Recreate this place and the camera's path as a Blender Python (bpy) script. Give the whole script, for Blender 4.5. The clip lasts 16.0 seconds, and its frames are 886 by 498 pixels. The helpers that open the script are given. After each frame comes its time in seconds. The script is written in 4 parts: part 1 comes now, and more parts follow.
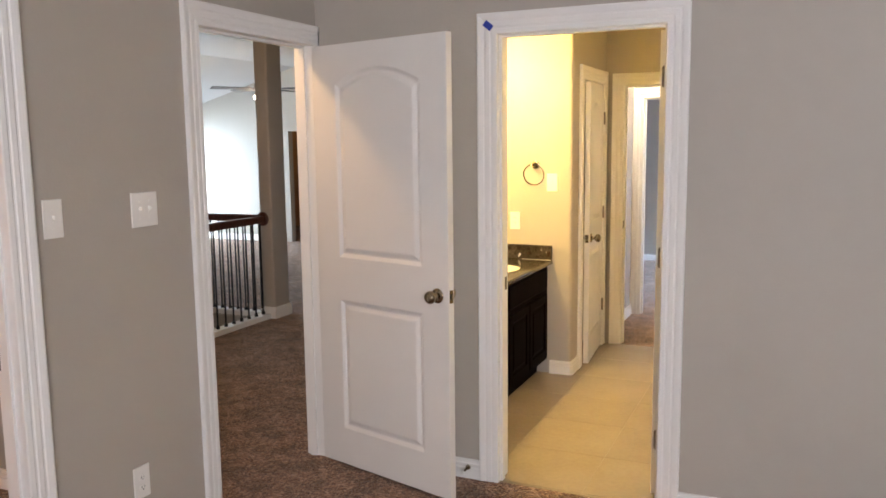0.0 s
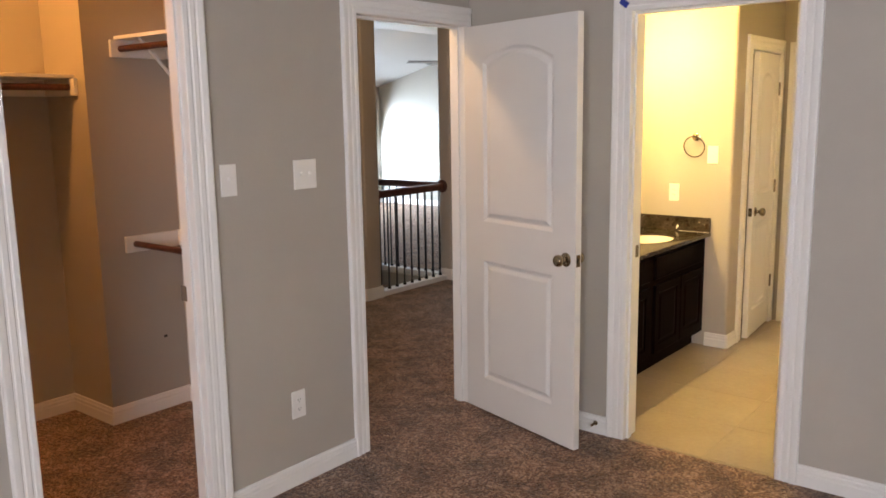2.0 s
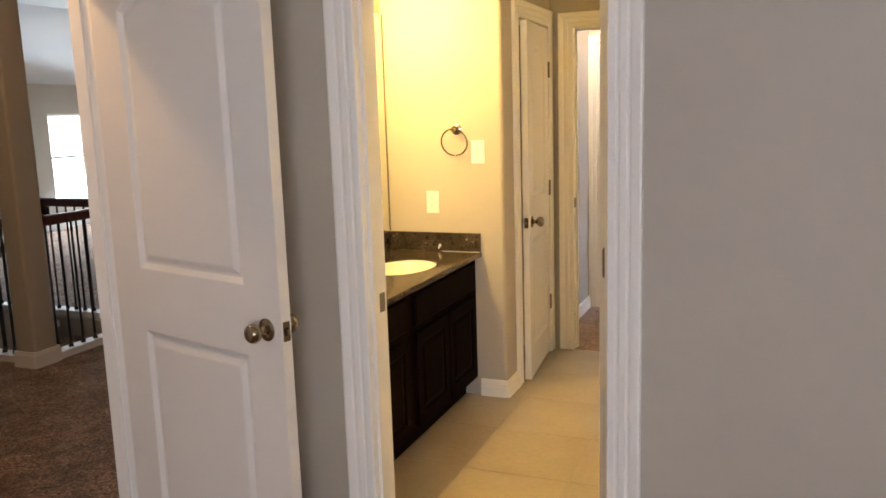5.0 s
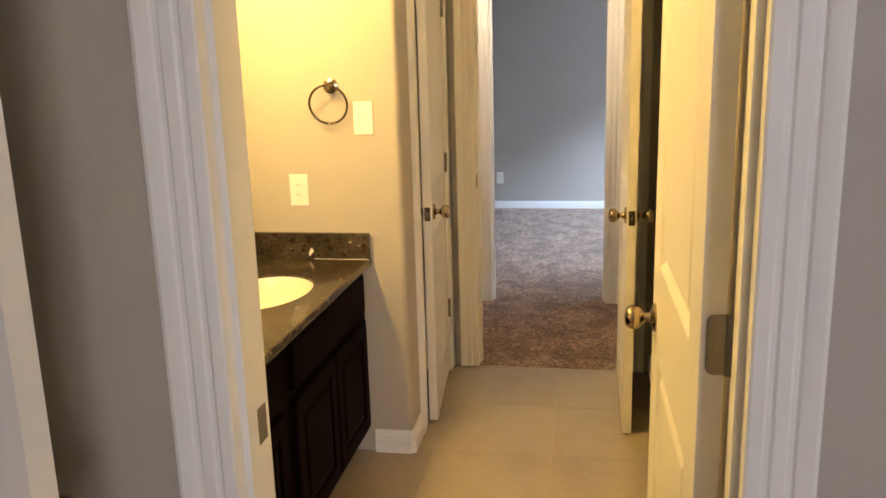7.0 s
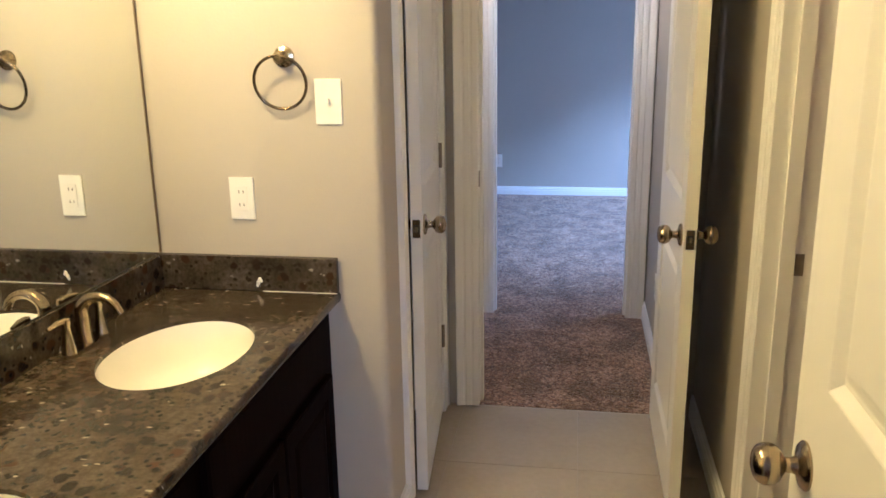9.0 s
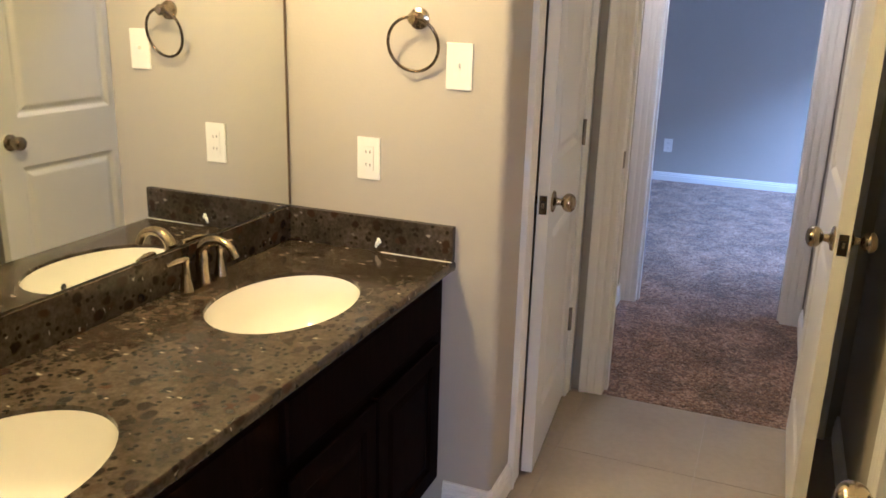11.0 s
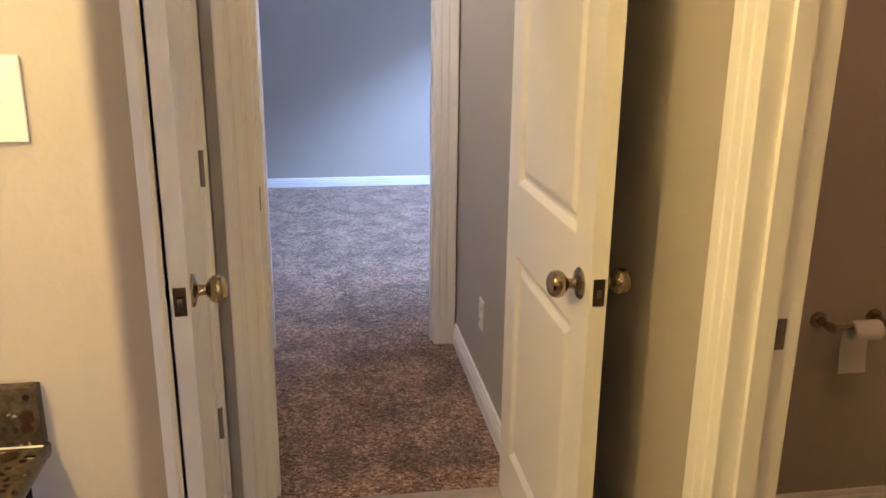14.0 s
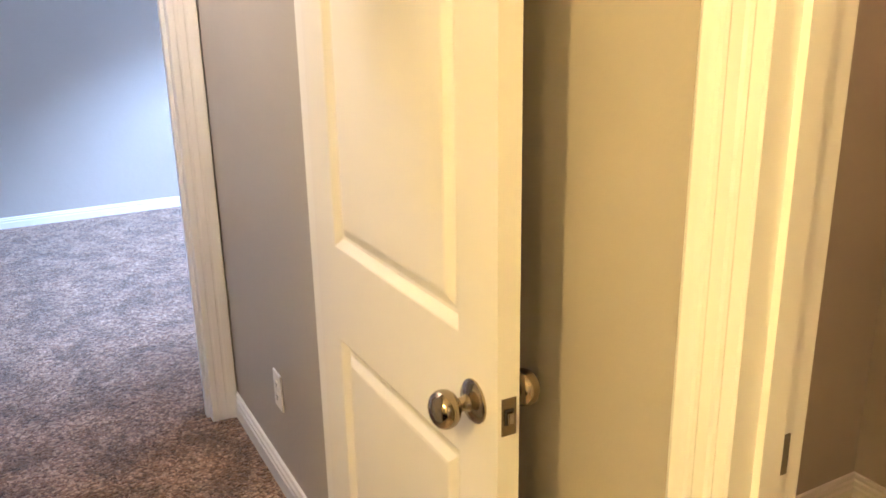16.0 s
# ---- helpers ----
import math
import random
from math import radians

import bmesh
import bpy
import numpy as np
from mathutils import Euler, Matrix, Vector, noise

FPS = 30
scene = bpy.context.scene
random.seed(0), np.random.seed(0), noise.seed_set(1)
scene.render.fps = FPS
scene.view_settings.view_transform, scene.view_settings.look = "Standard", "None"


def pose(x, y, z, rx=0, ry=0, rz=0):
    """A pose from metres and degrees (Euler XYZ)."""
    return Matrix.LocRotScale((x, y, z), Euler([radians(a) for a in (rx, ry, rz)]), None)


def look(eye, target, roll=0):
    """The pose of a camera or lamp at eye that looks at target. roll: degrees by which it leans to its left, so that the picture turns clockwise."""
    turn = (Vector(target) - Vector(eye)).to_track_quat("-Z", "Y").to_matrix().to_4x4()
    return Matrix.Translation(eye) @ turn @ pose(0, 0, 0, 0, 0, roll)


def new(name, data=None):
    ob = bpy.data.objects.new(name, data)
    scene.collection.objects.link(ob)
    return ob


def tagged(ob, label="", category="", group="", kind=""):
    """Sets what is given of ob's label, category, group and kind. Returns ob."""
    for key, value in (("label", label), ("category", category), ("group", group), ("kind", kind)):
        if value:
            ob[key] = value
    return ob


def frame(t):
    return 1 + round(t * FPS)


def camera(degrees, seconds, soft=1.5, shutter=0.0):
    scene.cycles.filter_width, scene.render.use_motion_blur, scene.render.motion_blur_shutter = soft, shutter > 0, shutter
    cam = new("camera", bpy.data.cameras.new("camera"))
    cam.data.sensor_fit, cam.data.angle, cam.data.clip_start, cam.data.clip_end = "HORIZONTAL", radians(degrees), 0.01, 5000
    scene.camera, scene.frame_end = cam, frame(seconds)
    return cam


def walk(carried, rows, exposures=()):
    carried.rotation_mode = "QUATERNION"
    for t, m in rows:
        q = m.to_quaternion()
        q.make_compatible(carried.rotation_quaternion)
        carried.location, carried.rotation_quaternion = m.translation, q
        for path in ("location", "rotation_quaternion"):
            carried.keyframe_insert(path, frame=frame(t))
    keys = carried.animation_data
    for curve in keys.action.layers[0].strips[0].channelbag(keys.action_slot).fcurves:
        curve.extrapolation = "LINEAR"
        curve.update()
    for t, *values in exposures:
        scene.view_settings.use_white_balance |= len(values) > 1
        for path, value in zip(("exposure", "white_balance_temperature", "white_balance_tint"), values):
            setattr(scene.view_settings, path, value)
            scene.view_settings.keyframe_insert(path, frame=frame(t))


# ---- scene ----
cam = camera(57.0, 16.0, soft=1.65)
PATH = [
    (0, (0.376, 2.011, 1.598), (-0.431, 3.821, 1.33), -0.7),
    (0.5, (0.558, 1.988, 1.616), (-0.451, 3.689, 1.319), 0.6),
    (1, (0.717, 1.939, 1.607), (-0.404, 3.557, 1.251), -0.4),
    (1.5, (0.792, 1.909, 1.615), (-0.431, 3.452, 1.265), -1.3),
    (2, (0.819, 1.911, 1.612), (-0.414, 3.451, 1.279), -0.9),
    (2.5, (0.785, 1.974, 1.603), (-0.402, 3.548, 1.272), -0.2),
    (3, (0.658, 2.138, 1.596), (-0.367, 3.829, 1.296), 0.1),
    (3.5, (0.562, 2.317, 1.596), (-0.338, 4.072, 1.263), -0.2),
    (4, (0.425, 2.703, 1.549), (-0.399, 4.493, 1.21), -1.1),
    (4.2, (0.401, 2.828, 1.535), (-0.399, 4.631, 1.204), -1.8),
    (6.3, (-0.122, 4.006, 1.493), (-0.739, 5.872, 1.12), 0.3),
    (6.5, (-0.179, 4.105, 1.482), (-0.751, 5.982, 1.095), 0.1),
    (7, (-0.368, 4.385, 1.491), (-0.714, 6.303, 1.044), -1.6),
    (7.5, (-0.434, 4.601, 1.472), (-0.656, 6.535, 1.012), -0.65),
    (8, (-0.494, 4.887, 1.462), (-0.612, 6.828, 0.997), -0.65),
    (8.5, (-0.489, 5.017, 1.479), (-0.66, 6.945, 0.974), -0.92),
    (9, (-0.517, 5.178, 1.472), (-0.839, 7.084, 0.959), -0.94),
    (9.5, (-0.423, 5.235, 1.464), (-1.064, 7.045, 0.905), 0.54),
    (9.7, (-0.38, 5.233, 1.464), (-1.126, 7.003, 0.906), 1.96),
    (11.8, (-0.464, 5.376, 1.436), (-1.064, 7.19, 0.844), 0.58),
    (12, (-0.51, 5.417, 1.433), (-0.968, 7.27, 0.834), -0.12),
    (12.5, (-0.587, 5.524, 1.437), (-0.762, 7.417, 0.817), 1.7),
    (13, (-0.644, 5.75, 1.439), (-0.594, 7.661, 0.854), 0.49),
    (13.5, (-0.672, 5.913, 1.439), (-0.588, 7.822, 0.847), -0),
    (14, (-0.736, 6.054, 1.43), (-0.438, 7.946, 0.859), 0.58),
    (14.5, (-0.82, 6.201, 1.434), (-0.259, 8.025, 0.836), -0.52),
    (15, (-0.873, 6.319, 1.44), (-0.103, 8.062, 0.831), 0.1),
    (15.5, (-0.844, 6.459, 1.434), (-0.085, 8.218, 0.86), -0.39),
    (16, (-0.744, 6.656, 1.448), (0.154, 8.34, 0.851), -1.1),
]
EXPOSURES = [(0, 0.96, 6450, 8), (4.2, 0.73, 6600, 9), (7, 0.46, 6750, 9), (8, 0.295, 5200, 10), (9, 0.275, 4750, 13), (9.5, 0.305, 4600, 14), (12.5, 0.23, 5100, 17), (14, 0.37, 5400, 17), (15, 0.85, 5500, 15), (16, 0.93, 5500, 14)]
walk(cam, [(t, look(eye, target, roll)) for t, eye, target, roll in PATH], EXPOSURES)

# ---- light and world ----
world = bpy.data.worlds.new("world")
scene.world = world
world.use_nodes = True
_wn = world.node_tree.nodes
_sky = _wn.new("ShaderNodeTexSky")
_sky.sky_type, _sky.sun_disc = "NISHITA", False
_sky.sun_elevation, _sky.sun_rotation = radians(42), radians(250)
world.node_tree.links.new(_sky.outputs[0], _wn["Background"].inputs[0])
_wn["Background"].inputs[1].default_value = 0.12


def area_lamp(name, at, target, w, h, watts, colour):
    d = bpy.data.lights.new(name, "AREA")
    d.shape, d.size, d.size_y, d.energy, d.color = "RECTANGLE", w, h, watts, colour
    ob = new(name, d)
    ob.matrix_world = look(at, target)
    return ob


def bulb(name, at, watts, colour, size=0.05):
    d = bpy.data.lights.new(name, "POINT")
    d.energy, d.color, d.shadow_soft_size = watts, colour, size
    ob = new(name, d)
    ob.location = at
    return ob


DAY = (0.66, 0.82, 1.0)
WARM = (1.0, 0.65, 0.20)
WARMER = (1.0, 0.53, 0.20)
_sun = bpy.data.lights.new("sun", "SUN")
_sun.energy, _sun.angle, _sun.color = 3.0, radians(0.5), (1.0, 0.95, 0.88)
new("sun", _sun).matrix_world = look((-8, -3, 9), (0, 0, 0))
area_lamp("bedroom_window_light", (2.2, -0.93, 1.65), (-0.9, 4.2, 4.0), 1.8, 1.1, 98, (0.94, 0.92, 1.0))
area_lamp("far_bedroom_window_light", (1.93, 11.1, 1.45), (-0.6, 10.9, 0.2), 1.3, 1.3, 40, (0.57, 0.71, 1.0))
area_lamp("far_bedroom_sky_light", (3.6, 10.7, 3.05), (0.0, 11.8, 0.9), 0.6, 0.4, 520, (0.53, 0.70, 1.0))
area_lamp("loft_window_light", (-9.22, 12.2, 1.0), (-7.0, 12.7, 0.3), 0.9, 1.2, 60, DAY)
area_lamp("loft_window_light", (-9.22, 10.6, 1.1), (-6.0, 10.2, -0.6), 1.6, 1.2, 45, DAY)
bulb("vanity_light", (-1.52, 6.64, 2.06), 48, WARM, 0.06)
bulb("vanity_light", (-1.57, 6.00, 2.06), 21, WARM, 0.06)
bulb("toilet_room_light", (0.75, 7.0, 2.55), 11, (1.0, 0.50, 0.24), 0.08)
bulb("closet_light", (-3.0, 3.2, 2.64), 25, (1.0, 0.42, 0.10), 0.06)
# Unseen fill added to brighten the passage walls; no fixture is known there.
bulb("passage_fill", (-0.86, 8.72, 2.46), 30, (1.0, 0.80, 0.60), 0.06)
bulb("hall_light", (-2.46, 5.02, 2.60), 30, (1.0, 0.58, 0.26), 0.06)

# ---- materials ----


def material(name, colour, rough=0.5, metal=0.0, build=None):
    m = bpy.data.materials.new(name)
    m.use_nodes = True
    b = m.node_tree.nodes["Principled BSDF"]
    b.inputs["Base Color"].default_value = (*colour, 1)
    b.inputs["Roughness"].default_value = rough
    b.inputs["Metallic"].default_value = metal
    if build:
        build(m.node_tree, b)
    return m


def noise_node(nt, scale, detail=3.0, rough=0.55):
    tc = nt.nodes.get("coords") or nt.nodes.new("ShaderNodeNewGeometry")
    tc.name = "coords"
    n = nt.nodes.new("ShaderNodeTexNoise")
    n.inputs["Scale"].default_value = scale
    n.inputs["Detail"].default_value = detail
    n.inputs["Roughness"].default_value = rough
    nt.links.new(tc.outputs["Position"], n.inputs["Vector"])
    return n.outputs["Fac"]


def ramp(nt, fac, stops):
    r = nt.nodes.new("ShaderNodeValToRGB")
    e = r.color_ramp.elements
    while len(e) < len(stops):
        e.new(0.5)
    for el, (p, c) in zip(e, stops):
        el.position, el.color = p, (*c, 1)
    nt.links.new(fac, r.inputs[0])
    return r.outputs[0]


def mixed(nt, a, b, fac, mode="MIX"):
    m = nt.nodes.new("ShaderNodeMix")
    m.data_type, m.blend_type = "RGBA", mode
    for sock, v in ((m.inputs[0], fac), (m.inputs[6], a), (m.inputs[7], b)):
        if isinstance(v, (int, float)):
            sock.default_value = v
        elif isinstance(v, tuple):
            sock.default_value = (*v, 1)
        else:
            nt.links.new(v, sock)
    return m.outputs[2]


def bump(nt, b, height, strength, distance, before=None):
    n = nt.nodes.new("ShaderNodeBump")
    n.inputs["Strength"].default_value = strength
    n.inputs["Distance"].default_value = distance
    nt.links.new(height, n.inputs["Height"])
    if before:
        nt.links.new(before, n.inputs["Normal"])
    nt.links.new(n.outputs[0], b.inputs["Normal"])
    return n.outputs[0]


def paint(colour, grain=1.0):
    def build(nt, b):
        big = noise_node(nt, 0.9, 3)
        low = tuple(c * 0.93 for c in colour)
        nt.links.new(ramp(nt, big, [(0.35, low), (0.65, colour)]), b.inputs["Base Color"])
        first = bump(nt, b, noise_node(nt, 120, 2), 0.22 * grain, 0.002)
        bump(nt, b, noise_node(nt, 26, 3), 0.25 * grain, 0.004, first)
        r = nt.nodes.new("ShaderNodeMapRange")
        r.inputs[3].default_value, r.inputs[4].default_value = 0.5, 0.68
        nt.links.new(big, r.inputs[0])
        nt.links.new(r.outputs[0], b.inputs["Roughness"])
    return build


def gloss_paint(colour):
    def build(nt, b):
        n = noise_node(nt, 0.8, 2)
        nt.links.new(ramp(nt, n, [(0.3, tuple(c * 0.975 for c in colour)), (0.7, colour)]), b.inputs["Base Color"])
    return build


def carpet_build(nt, b):
    mid = noise_node(nt, 34, 5, 0.75)
    pile = noise_node(nt, 6, 8, 0.72)
    big = noise_node(nt, 1.8, 4, 0.6)
    v = nt.nodes.new("ShaderNodeTexVoronoi")
    v.inputs["Scale"].default_value = 120
    wob = nt.nodes.new("ShaderNodeTexNoise")
    wob.inputs["Scale"].default_value = 60
    pos = nt.nodes["coords"].outputs["Position"]
    add = nt.nodes.new("ShaderNodeVectorMath")
    add.operation = "MULTIPLY_ADD"
    nt.links.new(pos, wob.inputs["Vector"])
    nt.links.new(wob.outputs["Color"], add.inputs[0])
    add.inputs[1].default_value = (0.02, 0.02, 0.0)
    nt.links.new(pos, add.inputs[2])
    nt.links.new(add.outputs[0], v.inputs["Vector"])
    sep = nt.nodes.new("ShaderNodeSeparateColor")
    nt.links.new(v.outputs["Color"], sep.inputs[0])
    tuft = ramp(nt, sep.outputs[0], [(0.0, (0.09, 0.038, 0.021)), (0.28, (0.23, 0.122, 0.074)), (0.60, (0.36, 0.222, 0.145)), (0.90, (0.60, 0.44, 0.32))])
    edge = ramp(nt, v.outputs["Distance"], [(0.25, (1.12, 1.12, 1.12)), (0.75, (0.42, 0.40, 0.38))])
    patch = ramp(nt, mid, [(0.30, (0.64, 0.61, 0.58)), (0.64, (1.10, 1.08, 1.06))])
    worn = ramp(nt, big, [(0.3, (0.84, 0.84, 0.84)), (0.7, (1.1, 1.1, 1.1))])
    c = mixed(nt, mixed(nt, tuft, patch, 1.0, "MULTIPLY"), worn, 1.0, "MULTIPLY")
    c = mixed(nt, c, edge, 0.55, "MULTIPLY")
    c = mixed(nt, c, ramp(nt, pile, [(0.42, (0.58, 0.54, 0.52)), (0.56, (1.14, 1.12, 1.12))]), 1.0, "MULTIPLY")
    nt.links.new(c, b.inputs["Base Color"])
    b.inputs["Specular IOR Level"].default_value = 0.08
    b.inputs["Sheen Weight"].default_value = 0.3
    first = bump(nt, b, pile, 0.8, 0.03)
    first = bump(nt, b, mid, 0.9, 0.012, first)
    inv = ramp(nt, v.outputs["Distance"], [(0.0, (1, 1, 1)), (0.8, (0, 0, 0))])
    bump(nt, b, inv, 0.8, 0.005, first)


def granite_build(nt, b):
    tc = noise_node(nt, 7, 5, 0.7)
    pos = nt.nodes["coords"].outputs["Position"]
    nz = nt.nodes.new("ShaderNodeTexNoise")
    nz.inputs["Scale"].default_value, nz.inputs["Detail"].default_value = 38, 4
    nt.links.new(pos, nz.inputs["Vector"])

    def warped(amount, stretch):
        w = nt.nodes.new("ShaderNodeVectorMath")
        w.operation = "MULTIPLY_ADD"
        w.inputs[1].default_value = (amount, amount, amount)
        nt.links.new(nz.outputs["Color"], w.inputs[0])
        nt.links.new(pos, w.inputs[2])
        m = nt.nodes.new("ShaderNodeMapping")
        m.inputs["Scale"].default_value = stretch
        m.inputs["Rotation"].default_value = (0, 0, 0.5)
        nt.links.new(w.outputs[0], m.inputs[0])
        return m.outputs[0]

    def cells(scale, vector):
        v = nt.nodes.new("ShaderNodeTexVoronoi")
        v.inputs["Scale"].default_value = scale
        nt.links.new(vector, v.inputs["Vector"])
        sep = nt.nodes.new("ShaderNodeSeparateColor")
        nt.links.new(v.outputs["Color"], sep.inputs[0])
        return v.outputs["Distance"], sep.outputs
    base = ramp(nt, tc, [(0.30, (0.026, 0.020, 0.015)), (0.45, (0.046, 0.037, 0.028)), (0.58, (0.074, 0.060, 0.045)), (0.74, (0.036, 0.028, 0.021))])
    grit = noise_node(nt, 75, 4, 0.75)
    c = mixed(nt, base, ramp(nt, grit, [(0.35, (0.62, 0.60, 0.58)), (0.62, (1.18, 1.16, 1.12))]), 1.0, "MULTIPLY")
    d, col = cells(30, warped(0.016, (1.0, 0.8, 1.0)))
    blot = ramp(nt, d, [(0.30, (1, 1, 1)), (0.46, (0, 0, 0))])
    keep = ramp(nt, col[1], [(0.50, (0, 0, 0)), (0.56, (1, 1, 1))])
    tint = ramp(nt, col[0], [(0.0, (0.012, 0.008, 0.006)), (0.55, (0.024, 0.013, 0.009)), (1.0, (0.050, 0.026, 0.017))])
    c = mixed(nt, c, tint, mixed(nt, blot, keep, 1.0, "MULTIPLY"))
    d, col = cells(62, warped(0.012, (1.0, 1.0, 1.0)))
    blot = ramp(nt, d, [(0.26, (1, 1, 1)), (0.40, (0, 0, 0))])
    keep = ramp(nt, col[2], [(0.62, (0, 0, 0)), (0.66, (1, 1, 1))])
    c = mixed(nt, c, (0.016, 0.011, 0.008), mixed(nt, blot, keep, 1.0, "MULTIPLY"))
    d, col = cells(46, warped(0.030, (0.55, 1.9, 1.0)))
    blot = ramp(nt, d, [(0.16, (1, 1, 1)), (0.24, (0, 0, 0))])
    keep = ramp(nt, col[0], [(0.84, (0, 0, 0)), (0.87, (1, 1, 1))])
    c = mixed(nt, c, (0.30, 0.265, 0.205), mixed(nt, blot, keep, 1.0, "MULTIPLY"))
    nt.links.new(c, b.inputs["Base Color"])


def wood_build(dark, light, scale=9):
    def build(nt, b):
        mp = nt.nodes.new("ShaderNodeMapping")
        mp.inputs["Scale"].default_value = (1, 1, 0.12)
        g = nt.nodes.new("ShaderNodeNewGeometry")
        nt.links.new(g.outputs["Position"], mp.inputs[0])
        n = nt.nodes.new("ShaderNodeTexNoise")
        n.inputs["Scale"].default_value, n.inputs["Detail"].default_value = scale * 8, 6
        nt.links.new(mp.outputs[0], n.inputs["Vector"])
        nt.links.new(ramp(nt, n.outputs["Fac"], [(0.35, dark), (0.65, light)]), b.inputs["Base Color"])
        bump(nt, b, n.outputs["Fac"], 0.1, 0.001)
    return build


def tile_build(nt, b):
    n = noise_node(nt, 3.5, 5, 0.6)
    f = noise_node(nt, 40, 4, 0.6)
    c = ramp(nt, n, [(0.3, (0.335, 0.285, 0.222)), (0.7, (0.375, 0.322, 0.255))])
    c = mixed(nt, c, ramp(nt, f, [(0.3, (0.95, 0.945, 0.94)), (0.7, (1.03, 1.03, 1.03))]), 1.0, "MULTIPLY")
    oi = nt.nodes.new("ShaderNodeObjectInfo")
    c = mixed(nt, c, ramp(nt, oi.outputs["Random"], [(0, (0.95, 0.95, 0.95)), (1, (1.04, 1.03, 1.01))]), 1.0, "MULTIPLY")
    nt.links.new(c, b.inputs["Base Color"])
    bump(nt, b, f, 0.08, 0.001)


def metal_build(nt, b):
    n = noise_node(nt, 300, 2)
    r = nt.nodes.new("ShaderNodeMapRange")
    r.inputs[3].default_value, r.inputs[4].default_value = 0.13, 0.22
    nt.links.new(n, r.inputs[0])
    nt.links.new(r.outputs[0], b.inputs["Roughness"])


WALL = material("greige wall paint", (0.43, 0.395, 0.345), 0.6, 0, paint((0.43, 0.395, 0.345)))
CEIL = material("flat ceiling paint", (0.72, 0.70, 0.68), 0.8, 0, paint((0.72, 0.70, 0.68), 1.6))
# Darkened copy of CEIL; the loft ceiling's dimness is put into this colour.
CEIL_LOFT = material("dimmed ceiling paint", (0.44, 0.42, 0.41), 0.8, 0, paint((0.44, 0.42, 0.41), 1.4))
TRIM = material("white trim enamel", (0.80, 0.79, 0.765), 0.5, 0, gloss_paint((0.80, 0.79, 0.765)))
DOORM = material("white door enamel", (0.76, 0.745, 0.72), 0.38, 0, gloss_paint((0.76, 0.745, 0.72)))
CARPET = material("brown flecked carpet", (0.2, 0.14, 0.1), 0.95, 0, carpet_build)
TILE = material("beige ceramic tile", (0.45, 0.4, 0.33), 0.27, 0, tile_build)
GROUT = material("tan grout", (0.31, 0.265, 0.21), 0.8, 0, paint((0.31, 0.265, 0.21)))
GRANITE = material("dark brown granite", (0.06, 0.05, 0.035), 0.13, 0, granite_build)
GRANITE.node_tree.nodes["Principled BSDF"].inputs["Specular IOR Level"].default_value = 0.22
ESPRESSO = material("espresso stained wood", (0.008, 0.004, 0.003), 0.55, 0, wood_build((0.0025, 0.0012, 0.0010), (0.006, 0.0028, 0.0022)))
ESPRESSO.node_tree.nodes["Principled BSDF"].inputs["Specular IOR Level"].default_value = 0.015
RAILWOOD = material("mahogany rail", (0.07, 0.022, 0.014), 0.35, 0, wood_build((0.045, 0.014, 0.009), (0.10, 0.032, 0.02)))
BLACKM = material("black iron", (0.012, 0.012, 0.013), 0.45, 0.3)
DARKNICKEL = material("aged nickel", (0.20, 0.155, 0.10), 0.33, 1.0, metal_build)
NICKEL = material("satin nickel", (0.36, 0.30, 0.21), 0.22, 1.0, metal_build)
HINGEM = material("dull nickel hinge", (0.27, 0.235, 0.20), 0.45, 0.3, metal_build)
PLASTIC = material("white plastic", (0.80, 0.785, 0.75), 0.35)
DARK = material("dark slot", (0.02, 0.018, 0.016), 0.7)
PORCELAIN = material("white porcelain", (0.84, 0.82, 0.78), 0.12)
MIRROR = material("mirror silver", (0.86, 0.88, 0.84), 0.02, 1.0)
TAPE = material("blue masking tape", (0.02, 0.045, 0.32), 0.7)
PAPER = material("toilet paper", (0.82, 0.81, 0.79), 0.9, 0, paint((0.82, 0.81, 0.79)))
RUBBER = material("white rubber", (0.7, 0.69, 0.66), 0.6)
CHIP = material("white putty", (0.75, 0.73, 0.68), 0.6)
FANBLADE = material("dark fan blade", (0.05, 0.04, 0.038), 0.45)
BROWNWALL = material("brown wall paint", (0.40, 0.22, 0.11), 0.7, 0, paint((0.40, 0.22, 0.11)))
REDM = material("red cloth", (0.30, 0.02, 0.015), 0.9)
GLOW = material("frosted lamp glass", (0.9, 0.85, 0.75), 0.3)
_g = GLOW.node_tree.nodes["Principled BSDF"]
_g.inputs["Emission Color"].default_value, _g.inputs["Emission Strength"].default_value = (1, 0.84, 0.6, 1), 14
GLASS = material("window glass", (1, 1, 1), 0.0)
GLASS.node_tree.nodes["Principled BSDF"].inputs["Transmission Weight"].default_value = 1.0
SKYCARD = material("bright sky", (0, 0, 0), 1.0)
_g = SKYCARD.node_tree.nodes["Principled BSDF"]
_g.inputs["Emission Color"].default_value, _g.inputs["Emission Strength"].default_value = (0.86, 0.93, 1, 1), 6.0

# ---- mesh helpers ----


def mesh_of(name, bm, mat, smooth=False):
    me = bpy.data.meshes.new(name)
    bmesh.ops.recalc_face_normals(bm, faces=bm.faces)
    bm.to_mesh(me)
    bm.free()
    me.materials.append(mat)
    if smooth:
        me.polygons.foreach_set("use_smooth", [True] * len(me.polygons))
        me.set_sharp_from_angle(angle=radians(40))
    return me


